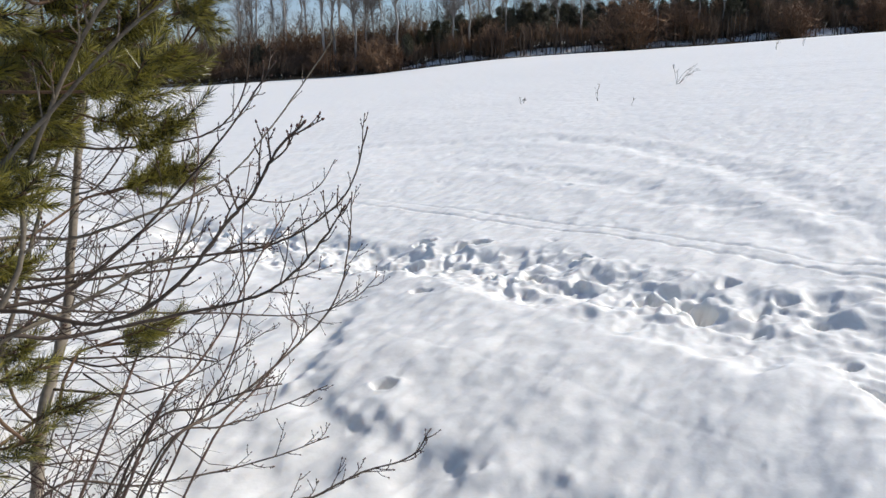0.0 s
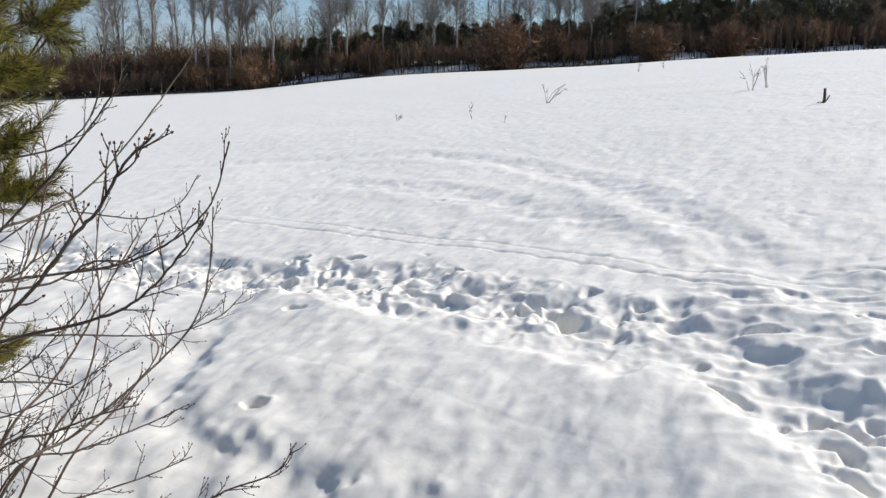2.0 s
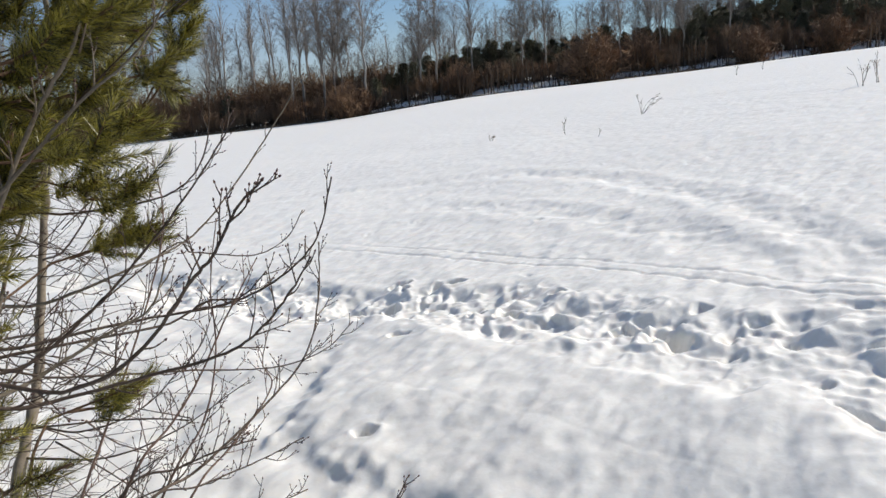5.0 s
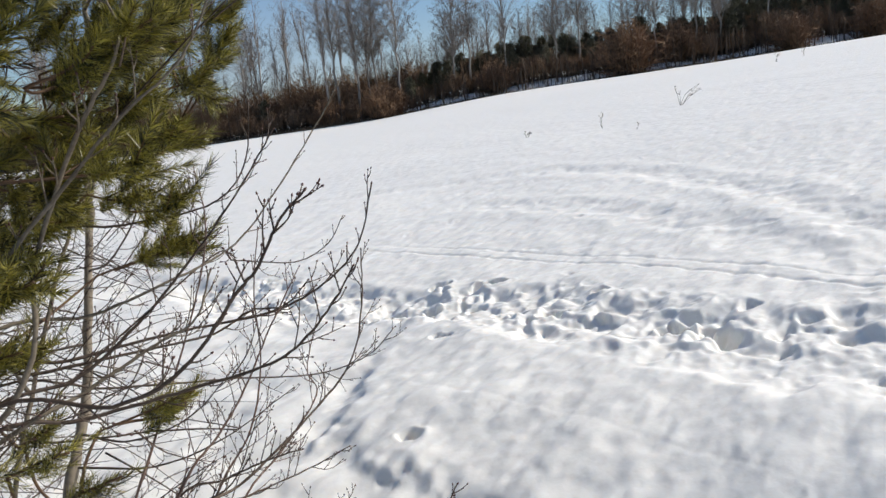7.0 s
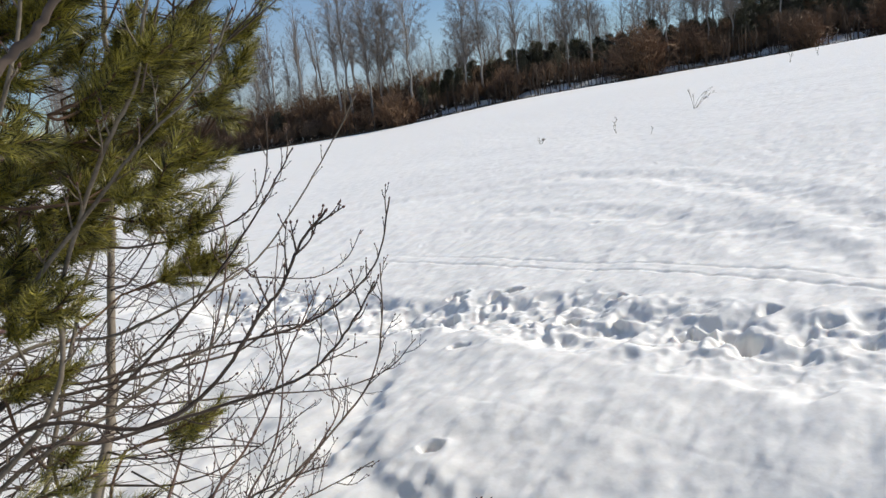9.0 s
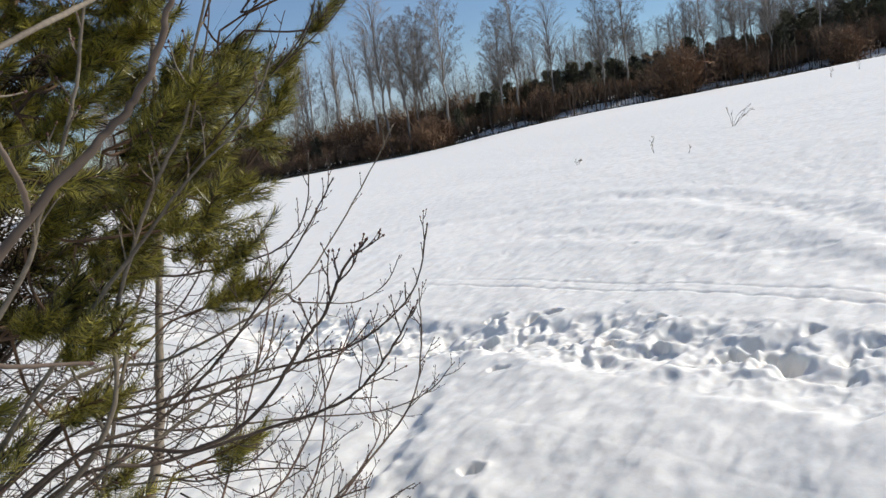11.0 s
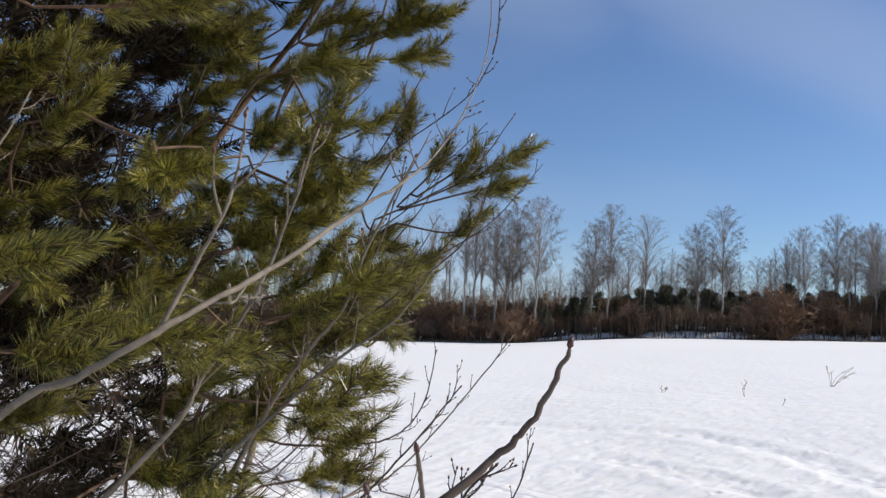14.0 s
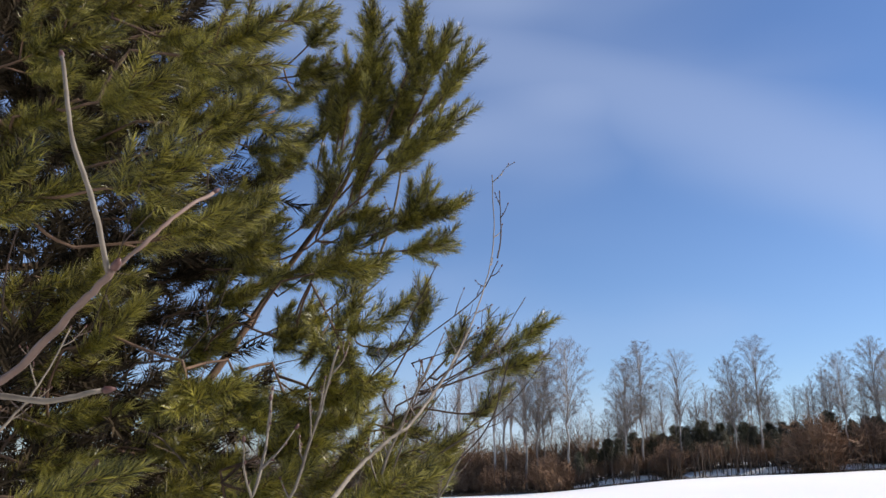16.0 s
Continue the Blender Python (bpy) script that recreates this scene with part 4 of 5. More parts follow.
def alder_shrub():
    n = thing("alder_shrub", "leafless shrub with long pale branches reaching over the snow", "shrub")
    foot = (-1.05, -0.50, -0.48)
    branch("branch", n, (foot, (-0.95, -0.44, 0.4), (-0.72, -0.36, 1.25), (-0.45, -0.29, 1.54), (-0.37, -0.28, 1.59), (-0.31, -0.24, 1.64), (-0.26, -0.11, 1.71), (-0.26, 0.08, 1.78), (-0.23, 0.13, 1.82), (-0.21, 0.19, 1.85), (-0.22, 0.50, 1.97), (-0.22, 0.82, 2.15), (-0.21, 1.02, 2.36), (-0.22, 1.09, 2.59)),
           0.0042, 0.0012, PALE_BARK, 231, 9, 0.16, 0.68, label="long pale arching branch", taper=1.3)
    for k, (ctrl, r) in enumerate(((((-0.32, -0.24, 1.635), (-0.305, -0.21, 1.70), (-0.28, -0.20, 1.77), (-0.285, -0.17, 1.86)), 0.0026), (((-0.28, -0.19, 1.68), (-0.31, -0.12, 1.665), (-0.33, -0.06, 1.67), (-0.335, -0.01, 1.70)), 0.0022),
                                   (((-0.18, 0.89, 2.29), (-0.17, 0.89, 2.35), (-0.17, 0.88, 2.46)), 0.0022), (((-0.48, 0.86, 1.66), (-0.41, 0.87, 1.85), (-0.38, 0.87, 1.95), (-0.32, 0.91, 2.11)), 0.0024), (((-0.61, 1.11, 2.00), (-0.38, 1.05, 2.14), (-0.24, 0.95, 2.21), (-0.18, 0.89, 2.28)), 0.0022))):
        branch("side_twig", n, ctrl, r, 0.0013, PALE_BARK if k < 2 else TWIG_BARK, 240 + k, 3, 0.08, 0.4, 0.5, 0)
    # thin bare twigs beside the pine's lower sprays
    rnd = random.Random(8)
    for k in range(7):
        p = Vector((rnd.uniform(-0.75, -0.5), rnd.uniform(1.5, 1.9), rnd.uniform(1.75, 2.2)))
        e = p + Vector((rnd.uniform(0.22, 0.42), rnd.uniform(-0.15, 0.15), rnd.uniform(0.15, 0.45)))
        branch("side_twig", n, (p, p.lerp(e, 0.5) + Vector((0.03, 0, -0.03)), e), 0.0028, 0.0012, TWIG_BARK, 270 + k, 4, 0.10, 0.3, 0.5, 0)
    # dark branch close to the eye
    branch("branch", n, (foot, (-0.75, -0.60, 0.75), (-0.36, -0.57, 1.30), (-0.174, -0.567, 1.436), (-0.111, -0.560, 1.474), (-0.054, -0.545, 1.514), (-0.012, -0.528, 1.557), (0.018, -0.512, 1.586), (0.036, -0.505, 1.603), (0.048, -0.499, 1.626), (0.056, -0.498, 1.645)),
           0.0042, 0.0013, TWIG_BARK, 250, 0, 0.1, label="dark branch with a bud at its tip")
    for k, ctrl in enumerate((((-0.012, -0.528, 1.557), (-0.010, -0.533, 1.571), (-0.012, -0.541, 1.592)), ((-0.032, -0.534, 1.539), (-0.032, -0.533, 1.556), (-0.036, -0.535, 1.569)),
                              ((-0.054, -0.545, 1.514), (-0.049, -0.520, 1.493), (-0.036, -0.467, 1.476)), ((-0.073, -0.550, 1.502), (-0.077, -0.552, 1.513), (-0.084, -0.556, 1.522)))):
        branch("side_twig", n, ctrl, 0.0016, 0.0011, TWIG_BARK, 251 + k, 0)
    # forked branch close to the eye, in front of the pine
    branch("branch", n, (foot, (-0.90, -0.66, 0.6), (-0.60, -0.72, 1.30), (-0.38, -0.70, 1.66), (-0.228, -0.703, 1.785), (-0.172, -0.709, 1.811), (-0.135, -0.724, 1.832), (-0.108, -0.734, 1.850)), 0.0036, 0.0015, RED_BARK, 260, 0, label="pale forked branch")
    for k, (ctrl, r) in enumerate(((((-0.110, -0.733, 1.848), (-0.117, -0.741, 1.880), (-0.130, -0.742, 1.910), (-0.150, -0.732, 1.958)), 0.0013), (((-0.110, -0.734, 1.848), (-0.096, -0.731, 1.862), (-0.086, -0.720, 1.880), (-0.080, -0.705, 1.893)), 0.0011),
                                   (((-0.240, -0.704, 1.778), (-0.195, -0.697, 1.801), (-0.162, -0.697, 1.799), (-0.137, -0.691, 1.804)), 0.0017))):
        branch("side_twig", n, ctrl, r, r * 0.75, PALE_BARK if k != 1 else RED_BARK, 261 + k, 0)
    branch("branch", n, (foot, (-1.25, -0.2, 0.8), (-1.22, 0.25, 1.6), (-1.13, 0.40, 1.85), (-1.09, 0.45, 1.95), (-1.07, 0.50, 2.08)), 0.0055, 0.0016, PALE_BARK, 266, 4, 0.14, 0.55)


willow_shrub()
saplings()
alder_shrub()


# ---- pine beside the camera ----
def shoot_array(seed, length, needles, nlen, half=0.0013):
    """Needles of one shoot along +z, three corners each."""
    rnd = random.Random(seed)
    out = []
    for k in range(needles):
        t = (k + rnd.random()) / needles
        ang = k * 2.39996 + rnd.gauss(0, 0.3)
        open_angle = radians(58 - 30 * t ** 2 + rnd.gauss(0, 10))
        side = Vector((math.cos(ang), math.sin(ang), 0))
        d = side * math.sin(open_angle) + Vector((0, 0, math.cos(open_angle)))
        p = side * 0.002 + Vector((0, 0, length * t))
        ln = nlen * rnd.uniform(0.72, 1.14) * (0.75 + 0.25 * math.sin(math.pi * min(1, t + 0.25)))
        w = d.cross(rand_dir(rnd)).normalized() * half
        e = p + d * ln + (Vector((0, 0, 1)) * 0.12 + rand_dir(rnd) * 0.07) * ln
        out += [p - w, p + w, e]
    return np.array([tuple(q) for q in out], dtype=np.float32)


def needle_mesh(name, corners, mat):
    """A mesh of loose needles from their corners."""
    n = len(corners)
    me = bpy.data.meshes.new(name)
    me.vertices.add(n)
    me.vertices.foreach_set("co", corners.astype(np.float32).ravel())
    me.loops.add(n)
    me.loops.foreach_set("vertex_index", np.arange(n, dtype=np.int32))
    me.polygons.add(n // 3)
    me.polygons.foreach_set("loop_start", np.arange(0, n, 3, dtype=np.int32))
    me.update(calc_edges=True)
    me.materials.append(mat)
    return me


def spray(ctrl, width, rnd):
    """A bough: its wood, its side twigs, and the place, aim and size of every needle shoot."""
    line = curve_points(ctrl, 6)
    n = len(line) - 1
    length = sum((b - a).length for a, b in zip(line[:-1], line[1:]))
    twigs, shoots = [], []
    up = Vector((0, 0, 1))

    def tuft(p, aim, size, count):
        shoots.append((p - aim * 0.11 * size, aim, size))
        for _ in range(count):
            d = (aim + rand_dir(rnd) * 0.75 + up * 0.12).normalized()
            shoots.append((p - aim * 0.11 * size, d, size * rnd.uniform(0.55, 0.8)))

    bare = 0.22 if width > 0.075 else 0.42
    sides = max(3, int(length * (1 - bare) / 0.05))
    for k in range(sides):
        f = (bare + (0.92 - bare) * (k + rnd.random() * 0.6) / sides) * n
        i = min(int(f), n - 1)
        p = line[i].lerp(line[i + 1], f - i)
        d = (line[i + 1] - line[i]).normalized()
        flat = d.cross(up)
        flat = flat.normalized() if flat.length > 0.25 else d.orthogonal().normalized()
        flat = Matrix.Rotation(rnd.gauss(0, 0.5) if abs(d.z) < 0.6 else rnd.uniform(0, 3.14), 3, d) @ flat
        go = (d * 0.85 + flat * (0.75 if k % 2 else -0.75) + up * 0.18 + rand_dir(rnd) * 0.15).normalized()
        ln = 1.35 * width * rnd.uniform(0.65, 1.15) * (1.15 - 0.45 * f / n)
        mid = p + go * ln * 0.5 - up * 0.006
        end = mid + (go + d * 0.3 + up * 0.25).normalized() * ln * 0.5
        tw = curve_points([p, mid, end], 3)
        twigs.append(tw)
        aim = (tw[-1] - tw[-2]).normalized()
        tuft(end, aim, rnd.uniform(0.72, 0.95), rnd.choice((1, 2)))
        if ln > 0.10:
            shoots.append((tw[2], (tw[3] - tw[2]).normalized(), rnd.uniform(0.55, 0.75)))
    aim = (line[-1] - line[-3]).normalized()
    tuft(line[-1] - aim * 0.05, aim, rnd.uniform(0.95, 1.1), 3)
    for f in np.arange(bare + 0.22, 0.9, 0.09 / max(0.1, length)):
        i = int(f * n)
        shoots.append((line[i], ((line[i + 1] - line[i]).normalized() + rand_dir(rnd) * 0.2).normalized(), rnd.uniform(0.65, 0.85)))
    return line, twigs, shoots


def build_pine():
    rnd = random.Random(77)
    pine = thing("pine_tree", "bushy Scots pine with olive-green needle tufts at the field edge", "tree")
    axis = Vector((-2.30, 1.30, 0))
    base_z = ground_z(axis.x, axis.y)
    g = Geo()
    g.tube([(axis.x, axis.y, base_z - 0.3), (axis.x + 0.02, axis.y, 0.8), (axis.x - 0.02, axis.y + 0.03, 2.2), (axis.x, axis.y, 3.8), (axis.x + 0.03, axis.y, 5.4), (axis.x + 0.02, axis.y, 6.1)], [0.105, 0.09, 0.072, 0.05, 0.022, 0.008], 12)
    part("trunk", g, PINE_BARK, pine, "reddish-brown pine trunk")

    boughs = []

    def bough(width, root, middle, tip):
        boughs.append((width, [Vector(root), Vector(middle), Vector(tip)]))

    # boughs over the field, from the crown's inside outward
    bough(0.16, (-0.99, 0.48, 2.74), (-0.77, 0.45, 2.69), (-0.55, 0.4, 2.75))
    bough(0.1, (-1.09, 0.48, 2.61), (-0.99, 0.47, 2.61), (-0.89, 0.47, 2.65))
    bough(0.13, (-1.11, 0.53, 2.47), (-0.86, 0.55, 2.52), (-0.67, 0.61, 2.61))
    bough(0.1, (-1.01, 0.45, 2.38), (-0.92, 0.47, 2.39), (-0.82, 0.49, 2.43))
    bough(0.13, (-1.15, 0.58, 2.29), (-0.94, 0.65, 2.32), (-0.79, 0.77, 2.39))
    bough(0.12, (-1.34, 0.54, 2.63), (-1.25, 0.54, 2.63), (-1.16, 0.54, 2.66))
    bough(0.12, (-1.26, 0.46, 2.35), (-1.18, 0.45, 2.36), (-1.1, 0.44, 2.4))
    bough(0.14, (-1.45, 0.52, 2.75), (-1.31, 0.53, 2.79), (-1.17, 0.53, 2.88))
    bough(0.14, (-1.27, 0.77, 3.04), (-1.12, 0.82, 2.98), (-0.98, 0.88, 2.95))
    bough(0.12, (-1.24, 1.1, 3.2), (-1.11, 1.17, 3.09), (-0.98, 1.23, 3.02))
    bough(0.1, (-1.13, 1.44, 3.17), (-0.97, 1.44, 3.17), (-0.82, 1.44, 3.2))
    bough(0.1, (-1.31, 1.22, 2.65), (-1.16, 1.25, 2.64), (-1.0, 1.27, 2.66))
    bough(0.07, (-1.12, 1.62, 3.31), (-1.0, 1.56, 3.36), (-0.88, 1.51, 3.45))
    bough(0.12, (-1.53, 0.66, 2.62), (-1.45, 0.66, 2.62), (-1.36, 0.65, 2.66))
    bough(0.12, (-1.22, 0.86, 2.75), (-1.08, 0.87, 2.74), (-0.95, 0.88, 2.78))
    bough(0.12, (-1.41, 0.77, 2.28), (-1.29, 0.79, 2.25), (-1.18, 0.81, 2.26))
    bough(0.11, (-1.29, 0.77, 2.08), (-1.2, 0.77, 2.1), (-1.11, 0.77, 2.16))
    bough(0.1, (-0.95, 0.77, 2.04), (-0.84, 0.62, 1.96), (-0.73, 0.47, 1.91))
    bough(0.11, (-0.9, 0.91, 2.06), (-0.81, 0.85, 1.95), (-0.72, 0.79, 1.88))
    bough(0.12, (-1.04, 0.3, 1.73), (-0.96, 0.33, 1.73), (-0.87, 0.37, 1.76))
    bough(0.1, (-0.84, 1.05, 2.07), (-0.76, 0.98, 1.96), (-0.69, 0.91, 1.9))
    bough(0.11, (-0.75, 1.09, 2.3), (-0.62, 0.97, 2.12), (-0.52, 0.86, 1.96))
    # upright sprays of the tall leader
    bough(0.08, (-0.98, 1.69, 2.63), (-0.73, 1.5, 3.03), (-0.65, 1.28, 3.36))
    bough(0.08, (-0.79, 1.64, 2.8), (-0.58, 1.48, 3.16), (-0.51, 1.34, 3.33))
    bough(0.08, (-0.69, 1.65, 2.86), (-0.51, 1.52, 3.12), (-0.43, 1.44, 3.28))
    bough(0.07, (-0.62, 1.64, 2.94), (-0.45, 1.54, 3.1), (-0.38, 1.5, 3.21))
    bough(0.08, (-0.75, 1.65, 2.8), (-0.55, 1.61, 2.92), (-0.42, 1.58, 3.04))
    bough(0.08, (-0.81, 1.71, 2.58), (-0.59, 1.69, 2.67), (-0.42, 1.71, 2.73))
    bough(0.08, (-0.79, 1.72, 2.56), (-0.59, 1.72, 2.57), (-0.48, 1.74, 2.6))
    bough(0.07, (-0.92, 1.7, 2.83), (-0.82, 1.55, 3.1), (-0.79, 1.43, 3.23))
    bough(0.08, (-0.9, 1.72, 2.63), (-0.78, 1.6, 2.9), (-0.64, 1.46, 3.17))
    bough(0.07, (-1.01, 1.74, 2.92), (-0.96, 1.68, 3.07), (-0.91, 1.61, 3.26))
    bough(0.08, (-0.86, 1.6, 2.68), (-0.64, 1.57, 2.83), (-0.51, 1.54, 2.96))
    # long low sprays over the field
    bough(0.07, (-0.69, 1.8, 2.01), (-0.41, 1.95, 2.18), (-0.11, 2.01, 2.35))
    bough(0.06, (-0.61, 1.82, 2.05), (-0.37, 1.96, 2.15), (-0.17, 2.03, 2.21))
    bough(0.05, (-0.63, 1.87, 2.07), (-0.51, 1.92, 2.22), (-0.45, 1.91, 2.35))
    bough(0.05, (-0.56, 1.88, 2.11), (-0.41, 1.94, 2.24), (-0.36, 1.93, 2.32))
    bough(0.06, (-0.63, 1.87, 2.01), (-0.43, 1.92, 1.99), (-0.32, 1.98, 2.08))
    bough(0.06, (-0.68, 1.76, 1.93), (-0.53, 1.8, 1.87), (-0.43, 1.82, 1.91))
    bough(0.05, (-0.75, 1.83, 2.05), (-0.62, 1.83, 2.3), (-0.58, 1.8, 2.48))
    bough(0.07, (-0.71, 1.54, 1.84), (-0.64, 1.51, 1.78), (-0.56, 1.48, 1.76))
    bough(0.06, (-0.77, 1.73, 1.95), (-0.67, 1.76, 1.92), (-0.56, 1.79, 1.92))
    # lower boughs
    bough(0.12, (-1.29, 0.66, 1.71), (-1.16, 0.63, 1.73), (-1.04, 0.6, 1.69))
    bough(0.14, (-1.02, 0.36, 1.56), (-0.9, 0.39, 1.56), (-0.78, 0.41, 1.56))
    bough(0.11, (-1.03, 0.72, 1.55), (-0.94, 0.72, 1.56), (-0.84, 0.72, 1.6))
    bough(0.09, (-0.72, 1.1, 1.56), (-0.56, 1.1, 1.49), (-0.44, 1.08, 1.52))
    bough(0.09, (-0.79, 1.29, 1.58), (-0.67, 1.28, 1.6), (-0.54, 1.27, 1.67))
    bough(0.11, (-0.64, 0.92, 1.66), (-0.51, 0.91, 1.71), (-0.41, 0.89, 1.75))
    bough(0.07, (-0.66, 1.21, 1.33), (-0.57, 1.19, 1.33), (-0.49, 1.16, 1.37))
    bough(0.1, (-0.93, 0.89, 1.45), (-0.85, 0.88, 1.48), (-0.77, 0.87, 1.56))
    bough(0.08, (-0.82, 1.04, 1.38), (-0.76, 1.02, 1.42), (-0.71, 1.0, 1.51))
    bough(0.09, (-0.85, 1.35, 2.05), (-0.74, 1.31, 2.2), (-0.65, 1.26, 2.31))
    bough(0.09, (-0.8, 1.33, 1.98), (-0.73, 1.32, 2.01), (-0.66, 1.31, 2.08))
    # boughs at eye height
    bough(0.14, (-0.83, 0.41, 1.57), (-0.71, 0.43, 1.6), (-0.59, 0.45, 1.61))
    bough(0.1, (-0.89, 0.9, 1.75), (-0.8, 0.89, 1.73), (-0.72, 0.87, 1.76))
    bough(0.1, (-0.7, 0.89, 1.64), (-0.59, 0.88, 1.67), (-0.5, 0.86, 1.72))
    bough(0.1, (-0.66, 1.02, 1.61), (-0.53, 1.01, 1.7), (-0.43, 0.99, 1.75))
    bough(0.1, (-0.74, 0.87, 1.45), (-0.57, 0.89, 1.45), (-0.43, 0.89, 1.48))
    bough(0.1, (-0.92, 1.52, 1.12), (-0.76, 1.54, 1.16), (-0.58, 1.56, 1.20))
    bough(0.08, (-1.05, 0.9, 1.27), (-0.92, 0.86, 1.27), (-0.79, 0.83, 1.31))
    bough(0.09, (-0.75, 1.05, 2.01), (-0.65, 0.99, 1.97), (-0.54, 0.92, 1.98))
    bough(0.08, (-0.77, 1.4, 1.8), (-0.71, 1.36, 1.83), (-0.64, 1.33, 1.91))
    # lowest boughs
    bough(0.1, (-0.78, 1.05, 1.65), (-0.68, 1.04, 1.65), (-0.58, 1.03, 1.68))
    bough(0.08, (-0.75, 0.7, 1.26), (-0.69, 0.68, 1.25), (-0.63, 0.66, 1.27))
    bough(0.05, (-0.73, 1.16, 0.79), (-0.64, 1.16, 0.8), (-0.55, 1.16, 0.86))
    bough(0.08, (-0.96, 1.0, 1.06), (-0.9, 0.98, 1.04), (-0.84, 0.96, 1.07))
    # behind the leader and below it
    bough(0.08, (-1.01, 1.76, 2.72), (-0.89, 1.64, 2.99), (-0.87, 1.57, 3.14))
    bough(0.09, (-1.18, 1.65, 2.81), (-1.08, 1.62, 2.9), (-0.99, 1.59, 3.02))
    bough(0.08, (-1.0, 1.64, 2.57), (-0.88, 1.66, 2.66), (-0.68, 1.65, 2.71))
    bough(0.08, (-0.89, 1.68, 2.6), (-0.67, 1.68, 2.65), (-0.55, 1.66, 2.79))
    bough(0.07, (-0.77, 1.63, 2.86), (-0.65, 1.6, 3.0), (-0.54, 1.48, 3.17))
    bough(0.08, (-0.89, 1.67, 2.77), (-0.68, 1.61, 2.96), (-0.59, 1.56, 3.11))
    bough(0.07, (-1.0, 1.7, 3.02), (-0.79, 1.6, 3.15), (-0.75, 1.53, 3.29))
    bough(0.08, (-1.12, 1.69, 2.62), (-0.99, 1.71, 2.73), (-0.9, 1.68, 2.89))
    bough(0.1, (-1.06, 1.25, 2.23), (-0.89, 1.23, 2.17), (-0.78, 1.21, 2.21))
    bough(0.09, (-0.93, 1.28, 2.36), (-0.74, 1.24, 2.38), (-0.64, 1.27, 2.4))
    bough(0.1, (-0.85, 1.06, 1.83), (-0.69, 1.02, 1.89), (-0.58, 1.01, 1.91))
    bough(0.1, (-0.91, 0.93, 1.78), (-0.75, 0.94, 1.83), (-0.65, 0.93, 1.84))
    bough(0.11, (-1.4, 1.4, 2.29), (-1.23, 1.42, 2.32), (-1.07, 1.43, 2.4))
    bough(0.11, (-1.48, 1.38, 2.13), (-1.31, 1.41, 2.15), (-1.15, 1.44, 2.21))
    bough(0.06, (-0.82, 1.79, 2.23), (-0.74, 1.81, 2.22), (-0.66, 1.83, 2.24))
    bough(0.12, (-1.62, 0.87, 2.19), (-1.52, 0.89, 2.19), (-1.43, 0.9, 2.23))
    bough(0.12, (-1.62, 0.9, 2.08), (-1.52, 0.92, 2.05), (-1.41, 0.94, 2.06))
    bough(0.12, (-1.53, 0.86, 1.94), (-1.43, 0.88, 1.91), (-1.33, 0.89, 1.92))
    bough(0.12, (-1.61, 1.18, 2.01), (-1.5, 1.2, 1.97), (-1.38, 1.22, 1.97))
    bough(0.12, (-1.43, 1.2, 1.86), (-1.31, 1.21, 1.83), (-1.2, 1.22, 1.85))
    bough(0.12, (-1.46, 0.8, 1.82), (-1.36, 0.81, 1.79), (-1.27, 0.82, 1.8))
    bough(0.11, (-1.23, 1.21, 1.73), (-1.11, 1.21, 1.74), (-1.0, 1.21, 1.79))
    bough(0.13, (-1.65, 0.73, 3.05), (-1.55, 0.78, 2.98), (-1.45, 0.84, 2.94))
    bough(0.13, (-1.45, 0.73, 3.09), (-1.32, 0.77, 3.07), (-1.2, 0.8, 3.09))
    bough(0.12, (-1.33, 1.03, 3.01), (-1.22, 1.05, 2.98), (-1.1, 1.07, 2.98))
    bough(0.12, (-1.64, 0.94, 2.73), (-1.51, 0.96, 2.73), (-1.38, 0.99, 2.78))
    bough(0.11, (-1.27, 1.28, 2.56), (-1.15, 1.3, 2.51), (-1.02, 1.32, 2.49))
    bough(0.11, (-1.49, 1.13, 2.56), (-1.37, 1.15, 2.56), (-1.25, 1.16, 2.59))
    bough(0.11, (-1.22, 1.4, 2.92), (-1.11, 1.46, 2.9), (-1.01, 1.51, 2.92))
    bough(0.1, (-1.3, 1.53, 2.48), (-1.19, 1.57, 2.5), (-1.08, 1.61, 2.57))
    # lower boughs, further in
    bough(0.12, (-1.62, 1.04, 1.61), (-1.52, 1.06, 1.61), (-1.41, 1.07, 1.65))
    bough(0.12, (-1.4, 0.81, 1.41), (-1.29, 0.83, 1.38), (-1.18, 0.85, 1.4))
    bough(0.12, (-1.29, 1.25, 1.4), (-1.17, 1.26, 1.38), (-1.05, 1.27, 1.4))
    bough(0.12, (-1.67, 1.38, 1.56), (-1.54, 1.4, 1.56), (-1.41, 1.43, 1.61))
    bough(0.11, (-1.14, 1.21, 1.29), (-1.03, 1.21, 1.29), (-0.93, 1.21, 1.33))
    bough(0.09, (-0.98, 1.43, 1.81), (-0.89, 1.41, 1.81), (-0.8, 1.39, 1.86))
    bough(0.09, (-0.9, 1.36, 1.7), (-0.8, 1.34, 1.73), (-0.71, 1.32, 1.79))
    # eye height, further in
    bough(0.12, (-1.32, 1.09, 1.85), (-1.2, 1.1, 1.84), (-1.08, 1.12, 1.87))
    bough(0.12, (-1.28, 1.01, 1.69), (-1.18, 1.02, 1.69), (-1.08, 1.02, 1.72))
    bough(0.11, (-1.06, 1.36, 1.95), (-0.96, 1.35, 1.91), (-0.85, 1.35, 1.91))
    bough(0.11, (-1.04, 1.17, 1.57), (-0.94, 1.17, 1.54), (-0.83, 1.16, 1.54))
